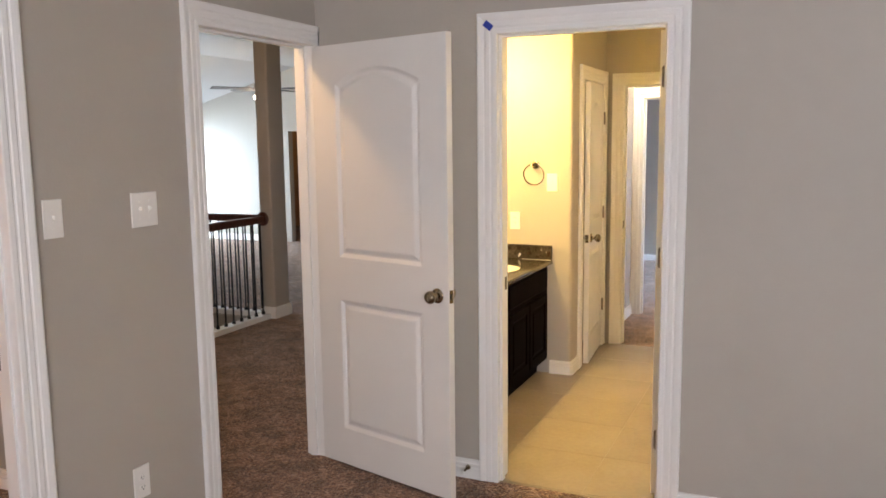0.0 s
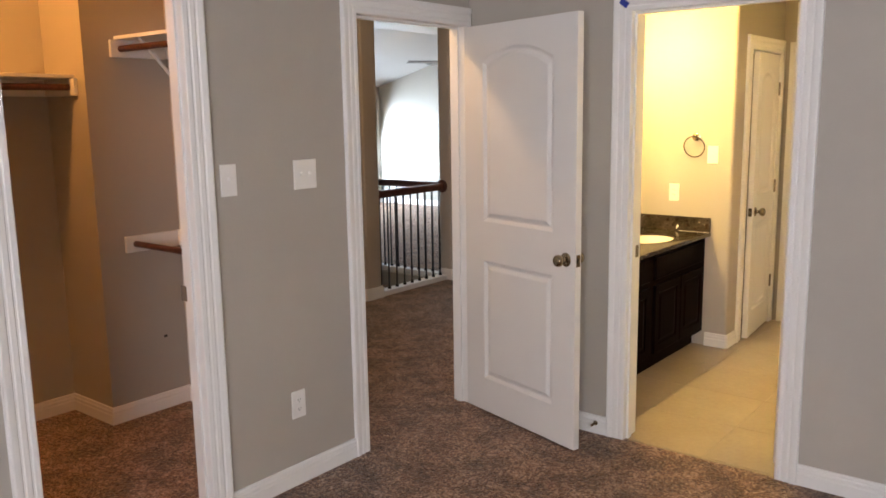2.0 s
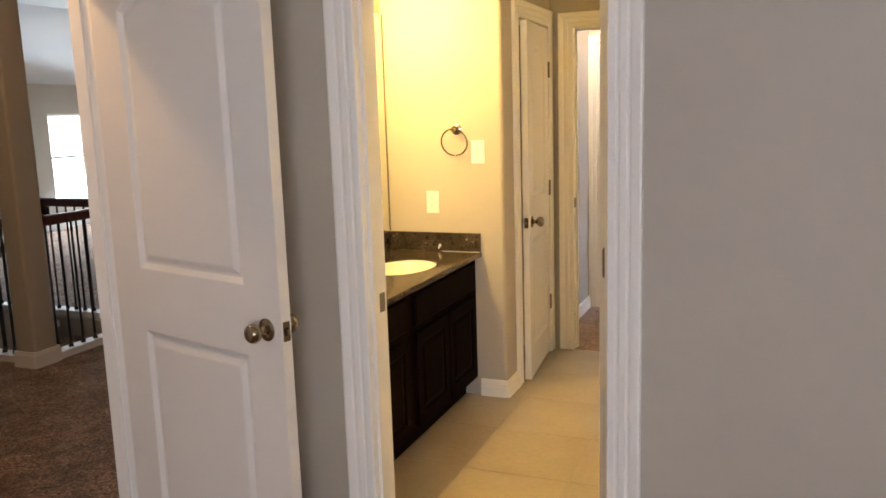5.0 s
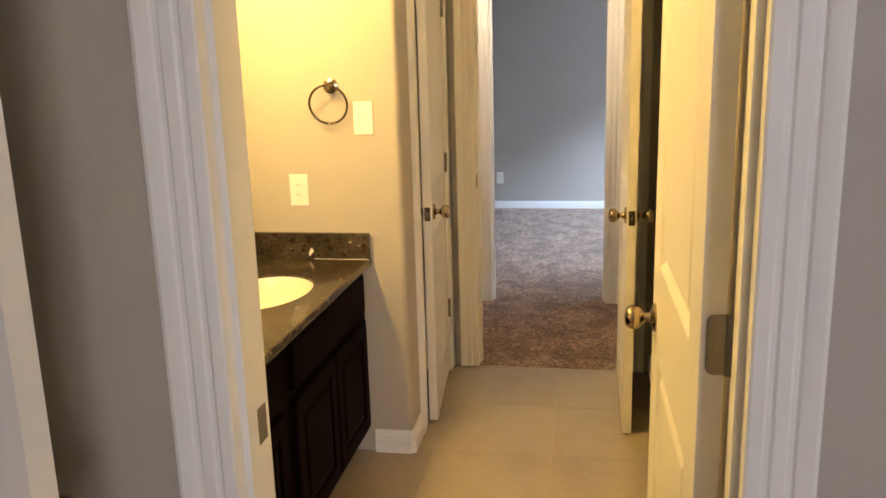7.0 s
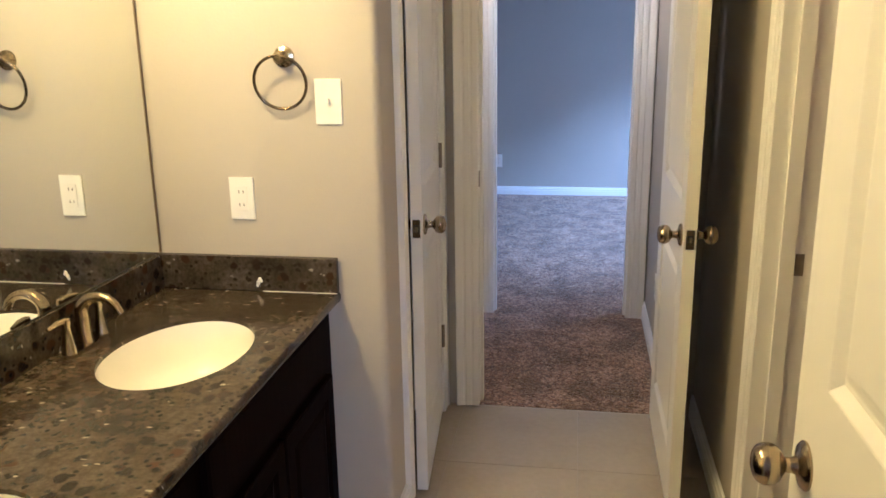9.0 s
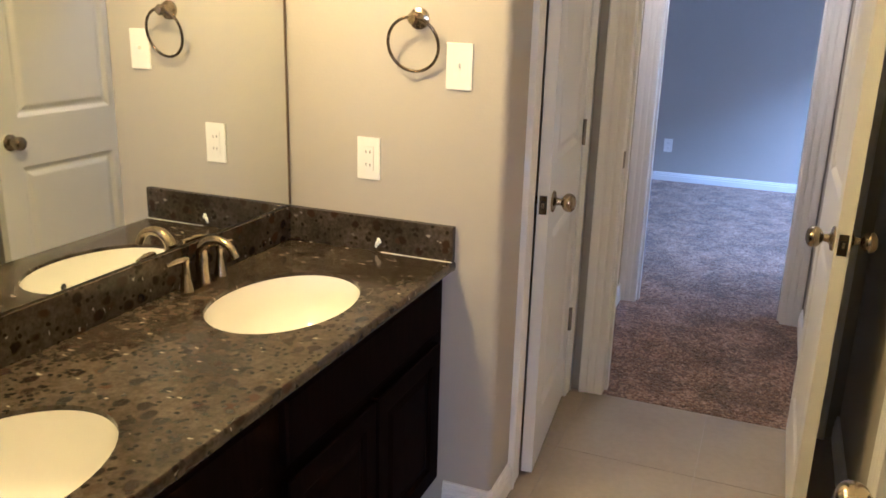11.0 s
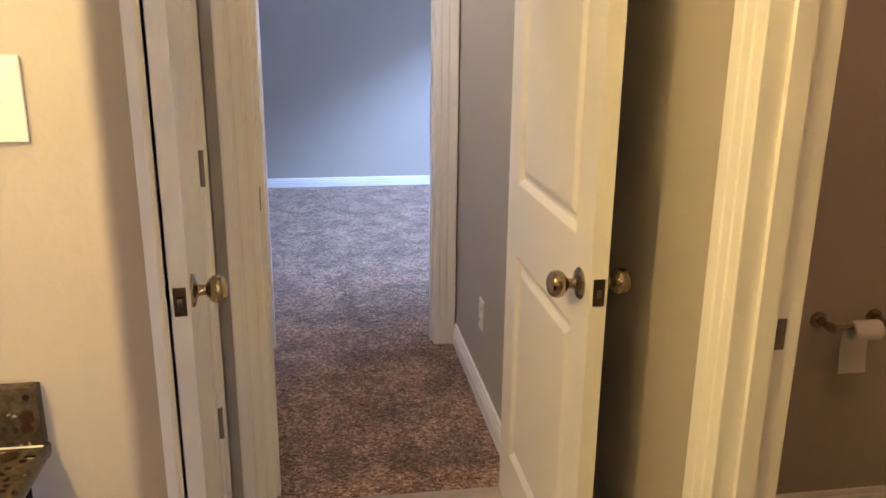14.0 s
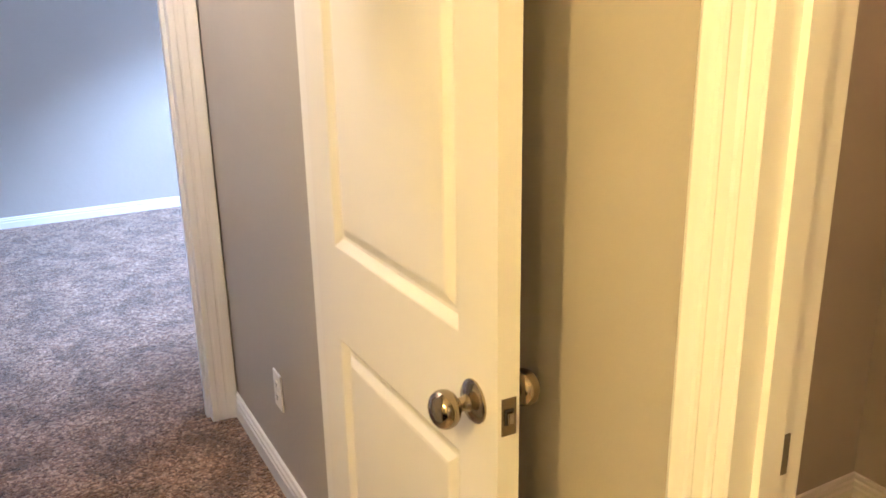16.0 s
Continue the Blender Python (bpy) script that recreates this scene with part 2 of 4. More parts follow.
def part(name, bm, mat, parent=None, label="", smooth=False, m=None):
    ob = new(name, mesh_of(name, bm, mat, smooth))
    if parent:
        ob.parent = parent
    if m is not None:
        ob.matrix_basis = m
    return tagged(ob, label)


def structure(name, bm, mat, parent=None, smooth=False):
    return tagged(part(name, bm, mat, parent, smooth=smooth), kind="structure")


def empty(name, m, label="", category="", group=""):
    ob = new(name)
    ob.matrix_basis = m
    ob.empty_display_size = 0.05
    return tagged(ob, label, category, group)


def box(bm, x0, x1, y0, y1, z0, z1, bevel=0.0):
    m = Matrix.LocRotScale(((x0 + x1) / 2, (y0 + y1) / 2, (z0 + z1) / 2), None, (x1 - x0, y1 - y0, z1 - z0))
    vs = bmesh.ops.create_cube(bm, size=1, matrix=m)["verts"]
    if bevel:
        es = list({e for v in vs for e in v.link_edges})
        bmesh.ops.bevel(bm, geom=es, offset=bevel, segments=2, affect="EDGES", profile=0.6)
    return vs


def boxes(*rows, bevel=0.0):
    bm = bmesh.new()
    for r in rows:
        box(bm, *r, bevel=bevel)
    return bm


def lathe(bm, prof, seg=24, axis="z", origin=(0, 0, 0)):
    """A surface of revolution; prof: (radius, height)."""
    turn = {"z": Matrix(), "x": Matrix.Rotation(radians(90), 4, "Y"), "y": Matrix.Rotation(radians(-90), 4, "X")}[axis]
    rings = []
    for r, h in prof:
        ring = []
        for i in range(seg if r > 1e-6 else 1):
            a = 2 * math.pi * i / seg
            ring.append(bm.verts.new(turn @ Vector((r * math.cos(a), r * math.sin(a), h)) + Vector(origin)))
        rings.append(ring)
    for a, b in zip(rings, rings[1:]):
        for i in range(seg):
            j = (i + 1) % seg
            q = [a[i % len(a)], a[j % len(a)], b[j % len(b)], b[i % len(b)]]
            q = list(dict.fromkeys(q))
            if len(q) > 2:
                bm.faces.new(q)


def tube(bm, pts, radius, seg=10, closed=False):
    pts = [Vector(p) for p in pts]
    n = len(pts)
    rings = []
    side = None
    for i, p in enumerate(pts):
        a = pts[(i - 1) % n] if closed or i else p
        b = pts[(i + 1) % n] if closed or i < n - 1 else p
        d = (b - a).normalized()
        if side is None:
            side = d.orthogonal().normalized()
        side = (side - d * side.dot(d)).normalized()
        up = d.cross(side)
        r = radius(i / (n - 1)) if callable(radius) else radius
        rings.append([bm.verts.new(p + r * (math.cos(2 * math.pi * k / seg) * side + math.sin(2 * math.pi * k / seg) * up)) for k in range(seg)])
    for i in range(n if closed else n - 1):
        a, b = rings[i], rings[(i + 1) % n]
        for k in range(seg):
            bm.faces.new((a[k], a[(k + 1) % seg], b[(k + 1) % seg], b[k]))
    if not closed:
        bm.faces.new(rings[0][::-1])
        bm.faces.new(rings[-1])


def prism(bm, outline, z0, z1):
    lo = [bm.verts.new((x, y, z0)) for x, y in outline]
    hi = [bm.verts.new((x, y, z1)) for x, y in outline]
    n = len(outline)
    for i in range(n):
        bm.faces.new((lo[i], lo[(i + 1) % n], hi[(i + 1) % n], hi[i]))
    bm.faces.new(lo[::-1])
    bm.faces.new(hi)


def rounded_rect(x0, x1, y0, y1, r, corners="abcd", n=6):
    """Outline with the named corners rounded: a (x0,y0), b (x1,y0), c (x1,y1), d (x0,y1)."""
    out = []
    for key, cx, cy, sx, sy, a0 in (("a", x0, y0, 1, 1, 180), ("b", x1, y0, -1, 1, 270), ("c", x1, y1, -1, -1, 0), ("d", x0, y1, 1, -1, 90)):
        if key in corners:
            for i in range(n + 1):
                a = radians(a0 + 90 * i / n)
                out.append((cx + sx * r + r * math.cos(a), cy + sy * r + r * math.sin(a)))
        else:
            out.append((cx, cy))
    return out


# ---- trim ----
CASING_W = 0.092
CASING = [(0, 0), (0, 0.010), (0.004, 0.0128), (0.020, 0.0135), (0.024, 0.0112), (0.030, 0.0114), (0.034, 0.0142), (0.050, 0.0152), (0.054, 0.0130), (0.060, 0.0133), (0.064, 0.0165), (0.074, 0.0188), (0.085, 0.0205), (0.091, 0.0185), (0.092, 0)]
BASE = [(0, 0), (0.015, 0), (0.015, 0.058), (0.0115, 0.063), (0.0115, 0.070), (0.0135, 0.073), (0.0135, 0.082), (0.009, 0.087), (0.009, 0.092), (0.0105, 0.095), (0.008, 0.104), (0, 0.105)]


def casing(name, axis, face, out, a, b, head, z0=0.0, most=1.0):
    """Moulded casing round three sides of an opening from a to b. axis: along which the wall runs; face: the wall's face; out: the side it stands on."""
    bm = bmesh.new()
    rows = []
    for u, v in CASING:
        row = []
        w = min(u, most)
        for s, z in ((a - u, z0), (a - u, head + u), (b + w, head + u), (b + w, z0)):
            p = (s, face + out * v, z) if axis == "x" else (face + out * v, s, z)
            row.append(bm.verts.new(p))
        rows.append(row)
    for r0, r1 in zip(rows, rows[1:]):
        for i in range(3):
            bm.faces.new((r0[i], r0[i + 1], r1[i + 1], r1[i]))
    for i in (0, 3):
        bm.faces.new([r[i] for r in rows])
    return structure(name, bm, TRIM)


def jamb(name, axis, f0, f1, a, b, head, stop_at=None, stop_w=0.035):
    """Lining of an opening through a wall between faces f0 and f1, with a stop moulding."""
    t = 0.019
    bm = bmesh.new()

    def bx(s0, s1, g0, g1, z0, z1):
        box(bm, *((s0, s1, g0, g1) if axis == "x" else (g0, g1, s0, s1)), z0, z1)
    bx(a - t, a, f0, f1, 0, head + t)
    bx(b, b + t, f0, f1, 0, head + t)
    bx(a, b, f0, f1, head, head + t)
    if stop_at is not None:
        g0, g1 = stop_at, stop_at + stop_w
        bx(a, a + 0.011, g0, g1, 0, head - 0.011)
        bx(b - 0.011, b, g0, g1, 0, head - 0.011)
        bx(a, b, g0, g1, head - 0.011, head)
    return structure(name, bm, TRIM)


def baseboard(points, left=True, tall=0.88):
    """Moulded baseboard along a line of points; it stands out to the line's left."""
    pts = [Vector((x, y)) for x, y in points]
    dirs = [(b - a).normalized() for a, b in zip(pts, pts[1:])]
    s = 1 if left else -1
    bm = bmesh.new()
    cols = []
    for i, p in enumerate(pts):
        d0, d1 = dirs[max(i - 1, 0)], dirs[min(i, len(dirs) - 1)]
        n0, n1 = Vector((-d0.y, d0.x)) * s, Vector((-d1.y, d1.x)) * s
        m = (n0 + n1).normalized()
        m /= max(m.dot(n0), 0.2)
        cols.append([bm.verts.new((p.x + m.x * v, p.y + m.y * v, z * tall)) for v, z in BASE])
    k = len(BASE)
    for c0, c1 in zip(cols, cols[1:]):
        for i in range(k):
            bm.faces.new((c0[i], c1[i], c1[(i + 1) % k], c0[(i + 1) % k]))
    bm.faces.new(cols[0])
    bm.faces.new(cols[-1])
    return structure("baseboard", bm, TRIM)


# ---- doors ----
LEAF_T = 0.035


def leaf_mesh(w, h, stile, lift=1.0):
    """A hollow-core moulded leaf: hinge edge at x = 0, front face at y = 0, back at y = LEAF_T."""
    bm = bmesh.new()
    x0, x1, xc, hw = stile, w - stile, w / 2, w / 2 - stile
    k = h / 2.02 * lift

    def lower(d):
        return [(x0 + d, 0.182 * k + d), (x1 - d, 0.182 * k + d), (x1 - d, 0.825 * k - d), (x0 + d, 0.825 * k - d)]

    def upper(d):
        out = [(x0 + d, 1.03 * k + d), (x1 - d, 1.03 * k + d)]
        n = 14
        for i in range(n + 1):
            x = (x1 - d) + (x0 - x1 + 2 * d) * i / n
            u = (x - xc) / (hw - d)
            out.append((x, 1.84 * k - d * 0.9 + 0.068 * (1 - u * u)))
        return out
    for side in (0, 1):
        def at(x, z, depth):
            return bm.verts.new((x, depth if side == 0 else LEAF_T - depth, z))
        rim = [at(*p, 0) for p in ((0, 0), (w, 0), (w, h), (0, h))]
        edges = [bm.edges.new((rim[i], rim[(i + 1) % 4])) for i in range(4)]
        for shape in (lower, upper):
            prev = None
            for d, depth in ((0, 0), (0.003, 0.001), (0.018, 0.0115), (0.024, 0.0120), (0.028, 0.0110), (0.044, 0.0035), (0.050, 0.0025)):
                ring = [at(x, z, depth) for x, z in shape(d)]
                m = len(ring)
                if prev is None:
                    edges += [bm.edges.new((ring[i], ring[(i + 1) % m])) for i in range(m)]
                else:
                    for i in range(m):
                        bm.faces.new((prev[i], prev[(i + 1) % m], ring[(i + 1) % m], ring[i]))
                prev = ring
            bm.faces.new(prev)
        bmesh.ops.triangle_fill(bm, use_beauty=True, use_dissolve=False, edges=edges)
        if side == 0:
            front = rim
    back = rim
    for i in range(4):
        j = (i + 1) % 4
        bm.faces.new((front[i], front[j], back[j], back[i]))
    return bm


def add_knob(door, x, z, y, out):
    prof = [(0, 0), (0.033, 0), (0.033, 0.003), (0.029, 0.007), (0.019, 0.0095), (0.013, 0.012), (0.0105, 0.018), (0.0105, 0.026), (0.015, 0.0295), (0.022, 0.034), (0.0265, 0.040), (0.0283, 0.047), (0.0278, 0.054), (0.0245, 0.061), (0.018, 0.066), (0.009, 0.0685), (0.0, 0.069)]
    bm = bmesh.new()
    lathe(bm, [(r, out * d) for r, d in prof], 32, "y", (x, y, z))
    part("knob", bm, NICKEL, door, "satin nickel round knob with rose", smooth=True)


def add_hinge(door, z, face_in):
    """Knuckle at the hinge edge on the face_in side (y), with a round-cornered leaf plate on the door's edge."""
    y = -0.009 if face_in < 0 else LEAF_T + 0.006
    r = 0.009 if face_in < 0 else 0.0065
    bm = bmesh.new()
    lathe(bm, [(0, -0.046), (r, -0.046), (r, 0.046), (0, 0.046)], 14, "z", (-0.003, y, z))
    if face_in < 0:
        rim = rounded_rect(-0.009, 0.027, -0.046, 0.046, 0.012, "bc", 4)
        lo = [bm.verts.new((-0.0003, u, z + v)) for u, v in rim]
        hi = [bm.verts.new((-0.0028, u, z + v)) for u, v in rim]
        for i in range(len(rim)):
            k = (i + 1) % len(rim)
            bm.faces.new((lo[i], lo[k], hi[k], hi[i]))
        bm.faces.new(hi)
    else:
        box(bm, -0.0025, -0.0003, 0.002, LEAF_T - 0.004, z - 0.045, z + 0.045)
    part("hinge", bm, HINGEM, door, "dull nickel butt hinge", smooth=True)


def door(m, w, h, stile, label, hinge_side, hinges=(0.25, 1.065, 1.83), knob_z=0.9, lift=1.0):
    d = empty("door", m, label, "door", "interior doors")
    part("leaf", leaf_mesh(w, h, stile, lift), DOORM, d, "white two-panel arched leaf")
    add_knob(d, w - 0.062, knob_z, 0, -1)
    add_knob(d, w - 0.062, knob_z, LEAF_T, 1)
    bm = bmesh.new()
    box(bm, w, w + 0.002, 0.006, 0.029, knob_z - 0.028, knob_z + 0.028)
    plate_ob = part("latch_plate", bm, DARKNICKEL, d, "aged nickel latch plate")
    part("bolt_hole", boxes((w + 0.0021, w + 0.0027, 0.010, 0.025, knob_z - 0.012, knob_z + 0.012)), DARK, plate_ob)
    bm = bmesh.new()
    box(bm, w + 0.0028, w + 0.009, 0.0125, 0.0225, knob_z - 0.009, knob_z + 0.009, bevel=0.002)
    part("latch_bolt", bm, NICKEL, plate_ob)
    for z in hinges:
        add_hinge(d, z, hinge_side)
    return d


# ---- wall plates ----


def plate(name, m, w, h, kind, label):
    """A wall plate in the local xz plane, facing -y."""
    e = empty(name, m, label, "outlet" if "outlet" in name else "light switch")
    bm = bmesh.new()
    box(bm, -w / 2, w / 2, -0.006, 0, -h / 2, h / 2, bevel=0.0025)
    part("cover", bm, PLASTIC, e)
    if kind == "outlet":
        for s in (-1, 1):
            bm = bmesh.new()
            prism_pts = [(0.0165 * math.cos(a) * 1.0, 0.0135 * math.sin(a)) for a in [i * math.pi / 8 for i in range(16)]]
            vs0 = [bm.verts.new((x, -0.0061, z + s * 0.0195)) for x, z in prism_pts]
            vs1 = [bm.verts.new((x, -0.0085, z + s * 0.0195)) for x, z in prism_pts]
            for i in range(16):
                bm.faces.new((vs0[i], vs0[(i + 1) % 16], vs1[(i + 1) % 16], vs1[i]))
            bm.faces.new(vs1)
            part("receptacle", bm, PLASTIC, e)
            bm = boxes((-0.0075, -0.0055, -0.0092, -0.0083, s * 0.0195 - 0.002, s * 0.0195 + 0.006), (0.0055, 0.0075, -0.0092, -0.0083, s * 0.0195 - 0.002, s * 0.0195 + 0.006), (-0.002, 0.002, -0.0092, -0.0083, s * 0.0195 - 0.009, s * 0.0195 - 0.005))
            part("slots", bm, DARK, e)
    elif kind == "decora":
        bm = bmesh.new()
        box(bm, -0.0165, 0.0165, -0.0085, -0.006, -0.033, 0.033, bevel=0.001)
        part("receptacle", bm, PLASTIC, e)
        for s in (-1, 1):
            bm = boxes((-0.007, -0.005, -0.0092, -0.0084, s * 0.018 - 0.003, s * 0.018 + 0.005), (0.005, 0.007, -0.0092, -0.0084, s * 0.018 - 0.003, s * 0.018 + 0.005))
            part("slots", bm, DARK, e)
    else:
        n = int(kind)
        for i in range(n):
            x = (i - (n - 1) / 2) * 0.046
            bm = bmesh.new()
            box(bm, x - 0.005, x + 0.005, -0.007, -0.0055, -0.012, 0.012)
            vs = box(bm, x - 0.004, x + 0.004, -0.017, -0.006, -0.001, 0.009, bevel=0.001)
            part("toggle", bm, PLASTIC, e)
            for zz in (-0.03, 0.03):
                bm = bmesh.new()
                lathe(bm, [(0, 0), (0.003, 0), (0.003, -0.001), (0, -0.0015)], 8, "y", (x, -0.006, zz))
                part("screw", bm, PLASTIC, e)
    return e


FACE = {"-y": 0, "+x": 90, "-x": -90, "+y": 180}

# ---- plan ----
XL, YB, YB2 = -1.81, 5.44, 5.555           # bedroom: left wall, wall to the bathroom
XV, YW, XC = -1.69, 7.26, -1.03            # bathroom: mirror wall, end wall, linen wall
XR, XR2 = -0.05, 0.065                     # bathroom right wall
YN, YN2 = 8.22, 8.335                      # wall with the door to the far bedroom
YF, YF2 = 9.36, 9.475                      # inner doorway of the far bedroom
H, HEAD, HEAD2, HEAD3 = 2.72, 2.045, 1.972, 1.925


def wall(name, axis, f0, f1, s0, s1, openings=(), z1=H, z0=0.0, mat=None):
    """A wall that runs along axis from s0 to s1, between faces f0 and f1; openings: (a, b, bottom, head)."""
    bm = bmesh.new()

    def bx(a, b, lo, hi):
        if b - a > 1e-4 and hi - lo > 1e-4:
            box(bm, *((a, b, f0, f1) if axis == "x" else (f0, f1, a, b)), lo, hi)
    at = s0
    for a, b, lo, hi in sorted(openings):
        bx(at, a, z0, z1)
        bx(a, b, z0, lo)
        bx(a, b, hi, z1)
        at = b
    bx(at, s1, z0, z1)
    return structure(name, bm, mat or WALL)


J = 0.019
BO = (-0.880, -0.158)     # bathroom opening
HO = (4.595, 5.402)       # hall opening
CO = (3.050, 3.700)       # closet opening
NO = (-0.890, -0.180)     # door to the far bedroom
FO = (-0.950, -0.253)     # inner doorway
TO = (6.530, 7.235)       # toilet room opening
LO = (7.525, 8.135)       # linen closet opening


def gap(o, head=HEAD):
    return (o[0] - J, o[1] + J, 0, head + J)


# bedroom
wall("wall_west", "y", XL - 0.09, XL, -1.0, YB, [gap(CO), gap(HO)])
wall("wall_north", "x", YB, YB2, XL - 0.09, 3.3, [gap(BO)])
wall("wall_east", "y", 3.3, 3.415, -1.0, YB2)
wall("wall_south", "x", -1.115, -1.0, XL - 0.09, 3.415, [(1.3, 3.1, 0.8, 2.2)])
# closet
wall("wall_closet_back", "y", -3.65, -3.53, 2.2, 4.03)
wall("wall_closet_bump", "y", -3.65, -3.13, 4.03, 4.5)
wall("wall_closet_side", "x", 4.5, 4.595, -9.3, XL - 0.09)
wall("wall_closet_south", "x", 2.085, 2.2, -3.65, XL - 0.09)
# bathroom
wall("wall_mirror", "y", XL - 0.09, XV, YB2, 12.8)
bm = bmesh.new()
prism(bm, rounded_rect(XV, XC, YW, YW + 0.1, 0.022, "b"), 0, H)
structure("wall_end", bm, WALL, smooth=True)
wall("wall_linen", "y", XC - 0.115, XC, YW + 0.1, YN, [gap(LO, HEAD2 + 0.012)])
wall("wall_linen_back", "y", XV, XV + 0.01, YW + 0.1, YN)
wall("wall_right", "y", XR, XR2, YB2, YN, [gap(TO)])
wall("wall_far_door", "x", YN, YN2, XV, 1.5, [gap(NO, HEAD2)])
# toilet room
wall("wall_toilet_end", "x", 7.93, YN, XR2, 1.40)
wall("wall_toilet_east", "y", 1.285, 1.40, YB2, 7.93)
# passage and far bedroom
wall("wall_passage_west", "y", -1.155, -1.04, YN2, YF)
wall("wall_passage_east", "y", -0.155, 0.055, YN2, YF)
wall("wall_inner_doorway", "x", YF, YF2, -3.2, 2.1, [gap(FO, HEAD3)])
wall("wall_far_bedroom_north", "x", 12.69, 12.8, -1.69, 2.1)
wall("wall_far_bedroom_east", "y", 2.0, 2.115, YF2, 12.69, [(10.4, 11.8, 0.75, 2.15)])
# loft
wall("wall_loft_north", "x", 12.8, 12.915, -9.4, XL - 0.09, [(-7.06, -6.15, 0, 1.74)])
wall("wall_loft_west", "y", -9.42, -9.3, 4.5, 12.8, [(10.72, 11.45, 0.42, 1.64), (12.02, 12.70, 0.40, 1.64), (9.3, 10.1, 0.42, 1.64)])
wall("wall_recess", "x", 15.3, 15.4, -8.5, -5.0, mat=BROWNWALL)
wall("wall_recess_side", "y", -8.5, -8.4, 12.915, 15.3, mat=BROWNWALL)
wall("wall_recess_side", "y", -5.1, -5.0, 12.915, 15.3, mat=BROWNWALL)

# floors
structure("floor_bedroom", boxes((-3.65, 3.4, -1.1, YB + 0.002, -0.12, 0)), CARPET)
structure("floor_passage", boxes((-3.2, 2.1, YN + 0.004, 12.8, -0.12, 0)), CARPET)
structure("floor_loft", boxes((-9.4, XL - 0.05, YB + 0.002, 7.02, -0.14, 0), (-9.4, -3.65, 4.5, YB + 0.002, -0.14, 0), (-4.02, XL - 0.05, 7.02, 8.02, -0.14, 0), (-9.4, XL - 0.05, 8.02, 12.8, -0.14, 0), (-8.5, -5.0, 12.8, 15.4, -0.14, 0)), CARPET)
structure("floor_bathroom", boxes((XV - 0.01, 1.5, YB + 0.002, YN + 0.004, -0.12, -0.0015)), GROUT)
structure("floor_stairwell", boxes((-9.3, -4.0, 7.0, 8.04, -2.9, -2.8)), CARPET)
wall("wall_stairwell", "x", 7.03, 7.09, -9.3, -4.03, z0=-2.8, z1=-0.001)
wall("wall_stairwell", "x", 7.96, 8.01, -9.3, -4.03, z0=-2.8, z1=-0.001)
wall("wall_stairwell", "y", -4.09, -4.03, 7.09, 7.96, z0=-2.8, z1=-0.001)
structure("ground", boxes((-300, 300, -300, 300, -3.3, -3.2)), material("dry ground", (0.2, 0.19, 0.14), 0.9, 0, paint((0.2, 0.19, 0.14))))

# ceilings
structure("ceiling", boxes((-3.7, 3.42, -1.12, YB + 0.05, H, H + 0.1), (XL - 0.09, 2.12, YB + 0.05, 12.9, H, H + 0.1)), CEIL)
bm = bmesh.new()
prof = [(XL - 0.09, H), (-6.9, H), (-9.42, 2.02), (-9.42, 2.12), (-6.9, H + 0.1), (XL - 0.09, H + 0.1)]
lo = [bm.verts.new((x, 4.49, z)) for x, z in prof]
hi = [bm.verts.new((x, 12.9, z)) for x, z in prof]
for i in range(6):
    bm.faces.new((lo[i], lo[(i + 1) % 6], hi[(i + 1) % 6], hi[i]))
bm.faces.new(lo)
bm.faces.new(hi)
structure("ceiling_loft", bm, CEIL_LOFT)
structure("ceiling_recess", boxes((-8.5, -5.0, 12.91, 15.4, H, H + 0.1)), CEIL)

# jambs and casings
jamb("door_frame_bathroom", "x", YB, YB2, *BO, HEAD, YB + 0.02)
casing("casing", "x", YB, -1, *BO, HEAD)
casing("casing", "x", YB2, 1, *BO, HEAD)
jamb("door_frame_hall", "y", XL - 0.09, XL, *HO, HEAD, XL - 0.075)
casing("casing", "y", XL, 1, *HO, HEAD, most=YB - 0.002 - HO[1])
casing("casing", "y", XL - 0.09, -1, *HO, HEAD)
jamb("door_frame_closet", "y", XL - 0.09, XL, *CO, HEAD, XL - 0.06)
casing("casing", "y", XL, 1, *CO, HEAD)
jamb("door_frame_far", "x", YN, YN2, *NO, HEAD2, YN + 0.04)
casing("casing", "x", YN2, 1, *NO, HEAD2, most=0.022)
jamb("door_frame_inner", "x", YF, YF2, *FO, HEAD3, YF + 0.03)
casing("casing", "x", YF, -1, *FO, HEAD3)
jamb("door_frame_toilet", "y", XR, XR2, *TO, HEAD, XR + 0.03)
casing("casing", "y", XR, -1, *TO, HEAD)
jamb("door_frame_linen", "y", XC - 0.115, XC, *LO, HEAD2 + 0.012, XC - 0.08)
casing("casing", "y", XC, 1, *LO, HEAD2 + 0.012, most=YN - 0.022 - LO[1])
casing("casing", "x", YN, -1, *NO, HEAD2)

# baseboards
baseboard([(3.3, YB), (BO[1] + CASING_W, YB)], left=True)
baseboard([(BO[0] - CASING_W, YB), (XL, YB)], left=True)
baseboard([(XL, HO[0] - CASING_W), (XL, CO[1] + CASING_W)], left=True)
baseboard([(XL, CO[0] - CASING_W), (XL, -1.0), (3.3, -1.0), (3.3, YB)], left=True)
baseboard([(XL - 0.09, 4.5), (-3.13, 4.5), (-3.13, 4.03), (-3.53, 4.03), (-3.53, 2.2), (XL - 0.09, 2.2)], left=True)
baseboard([(XC, LO[0] - CASING_W), (XC, YW + 0.008), (XC - 0.008, YW), (-1.175, YW)], left=True)
baseboard([(XR, TO[1] + CASING_W), (XR, YN)], left=True)
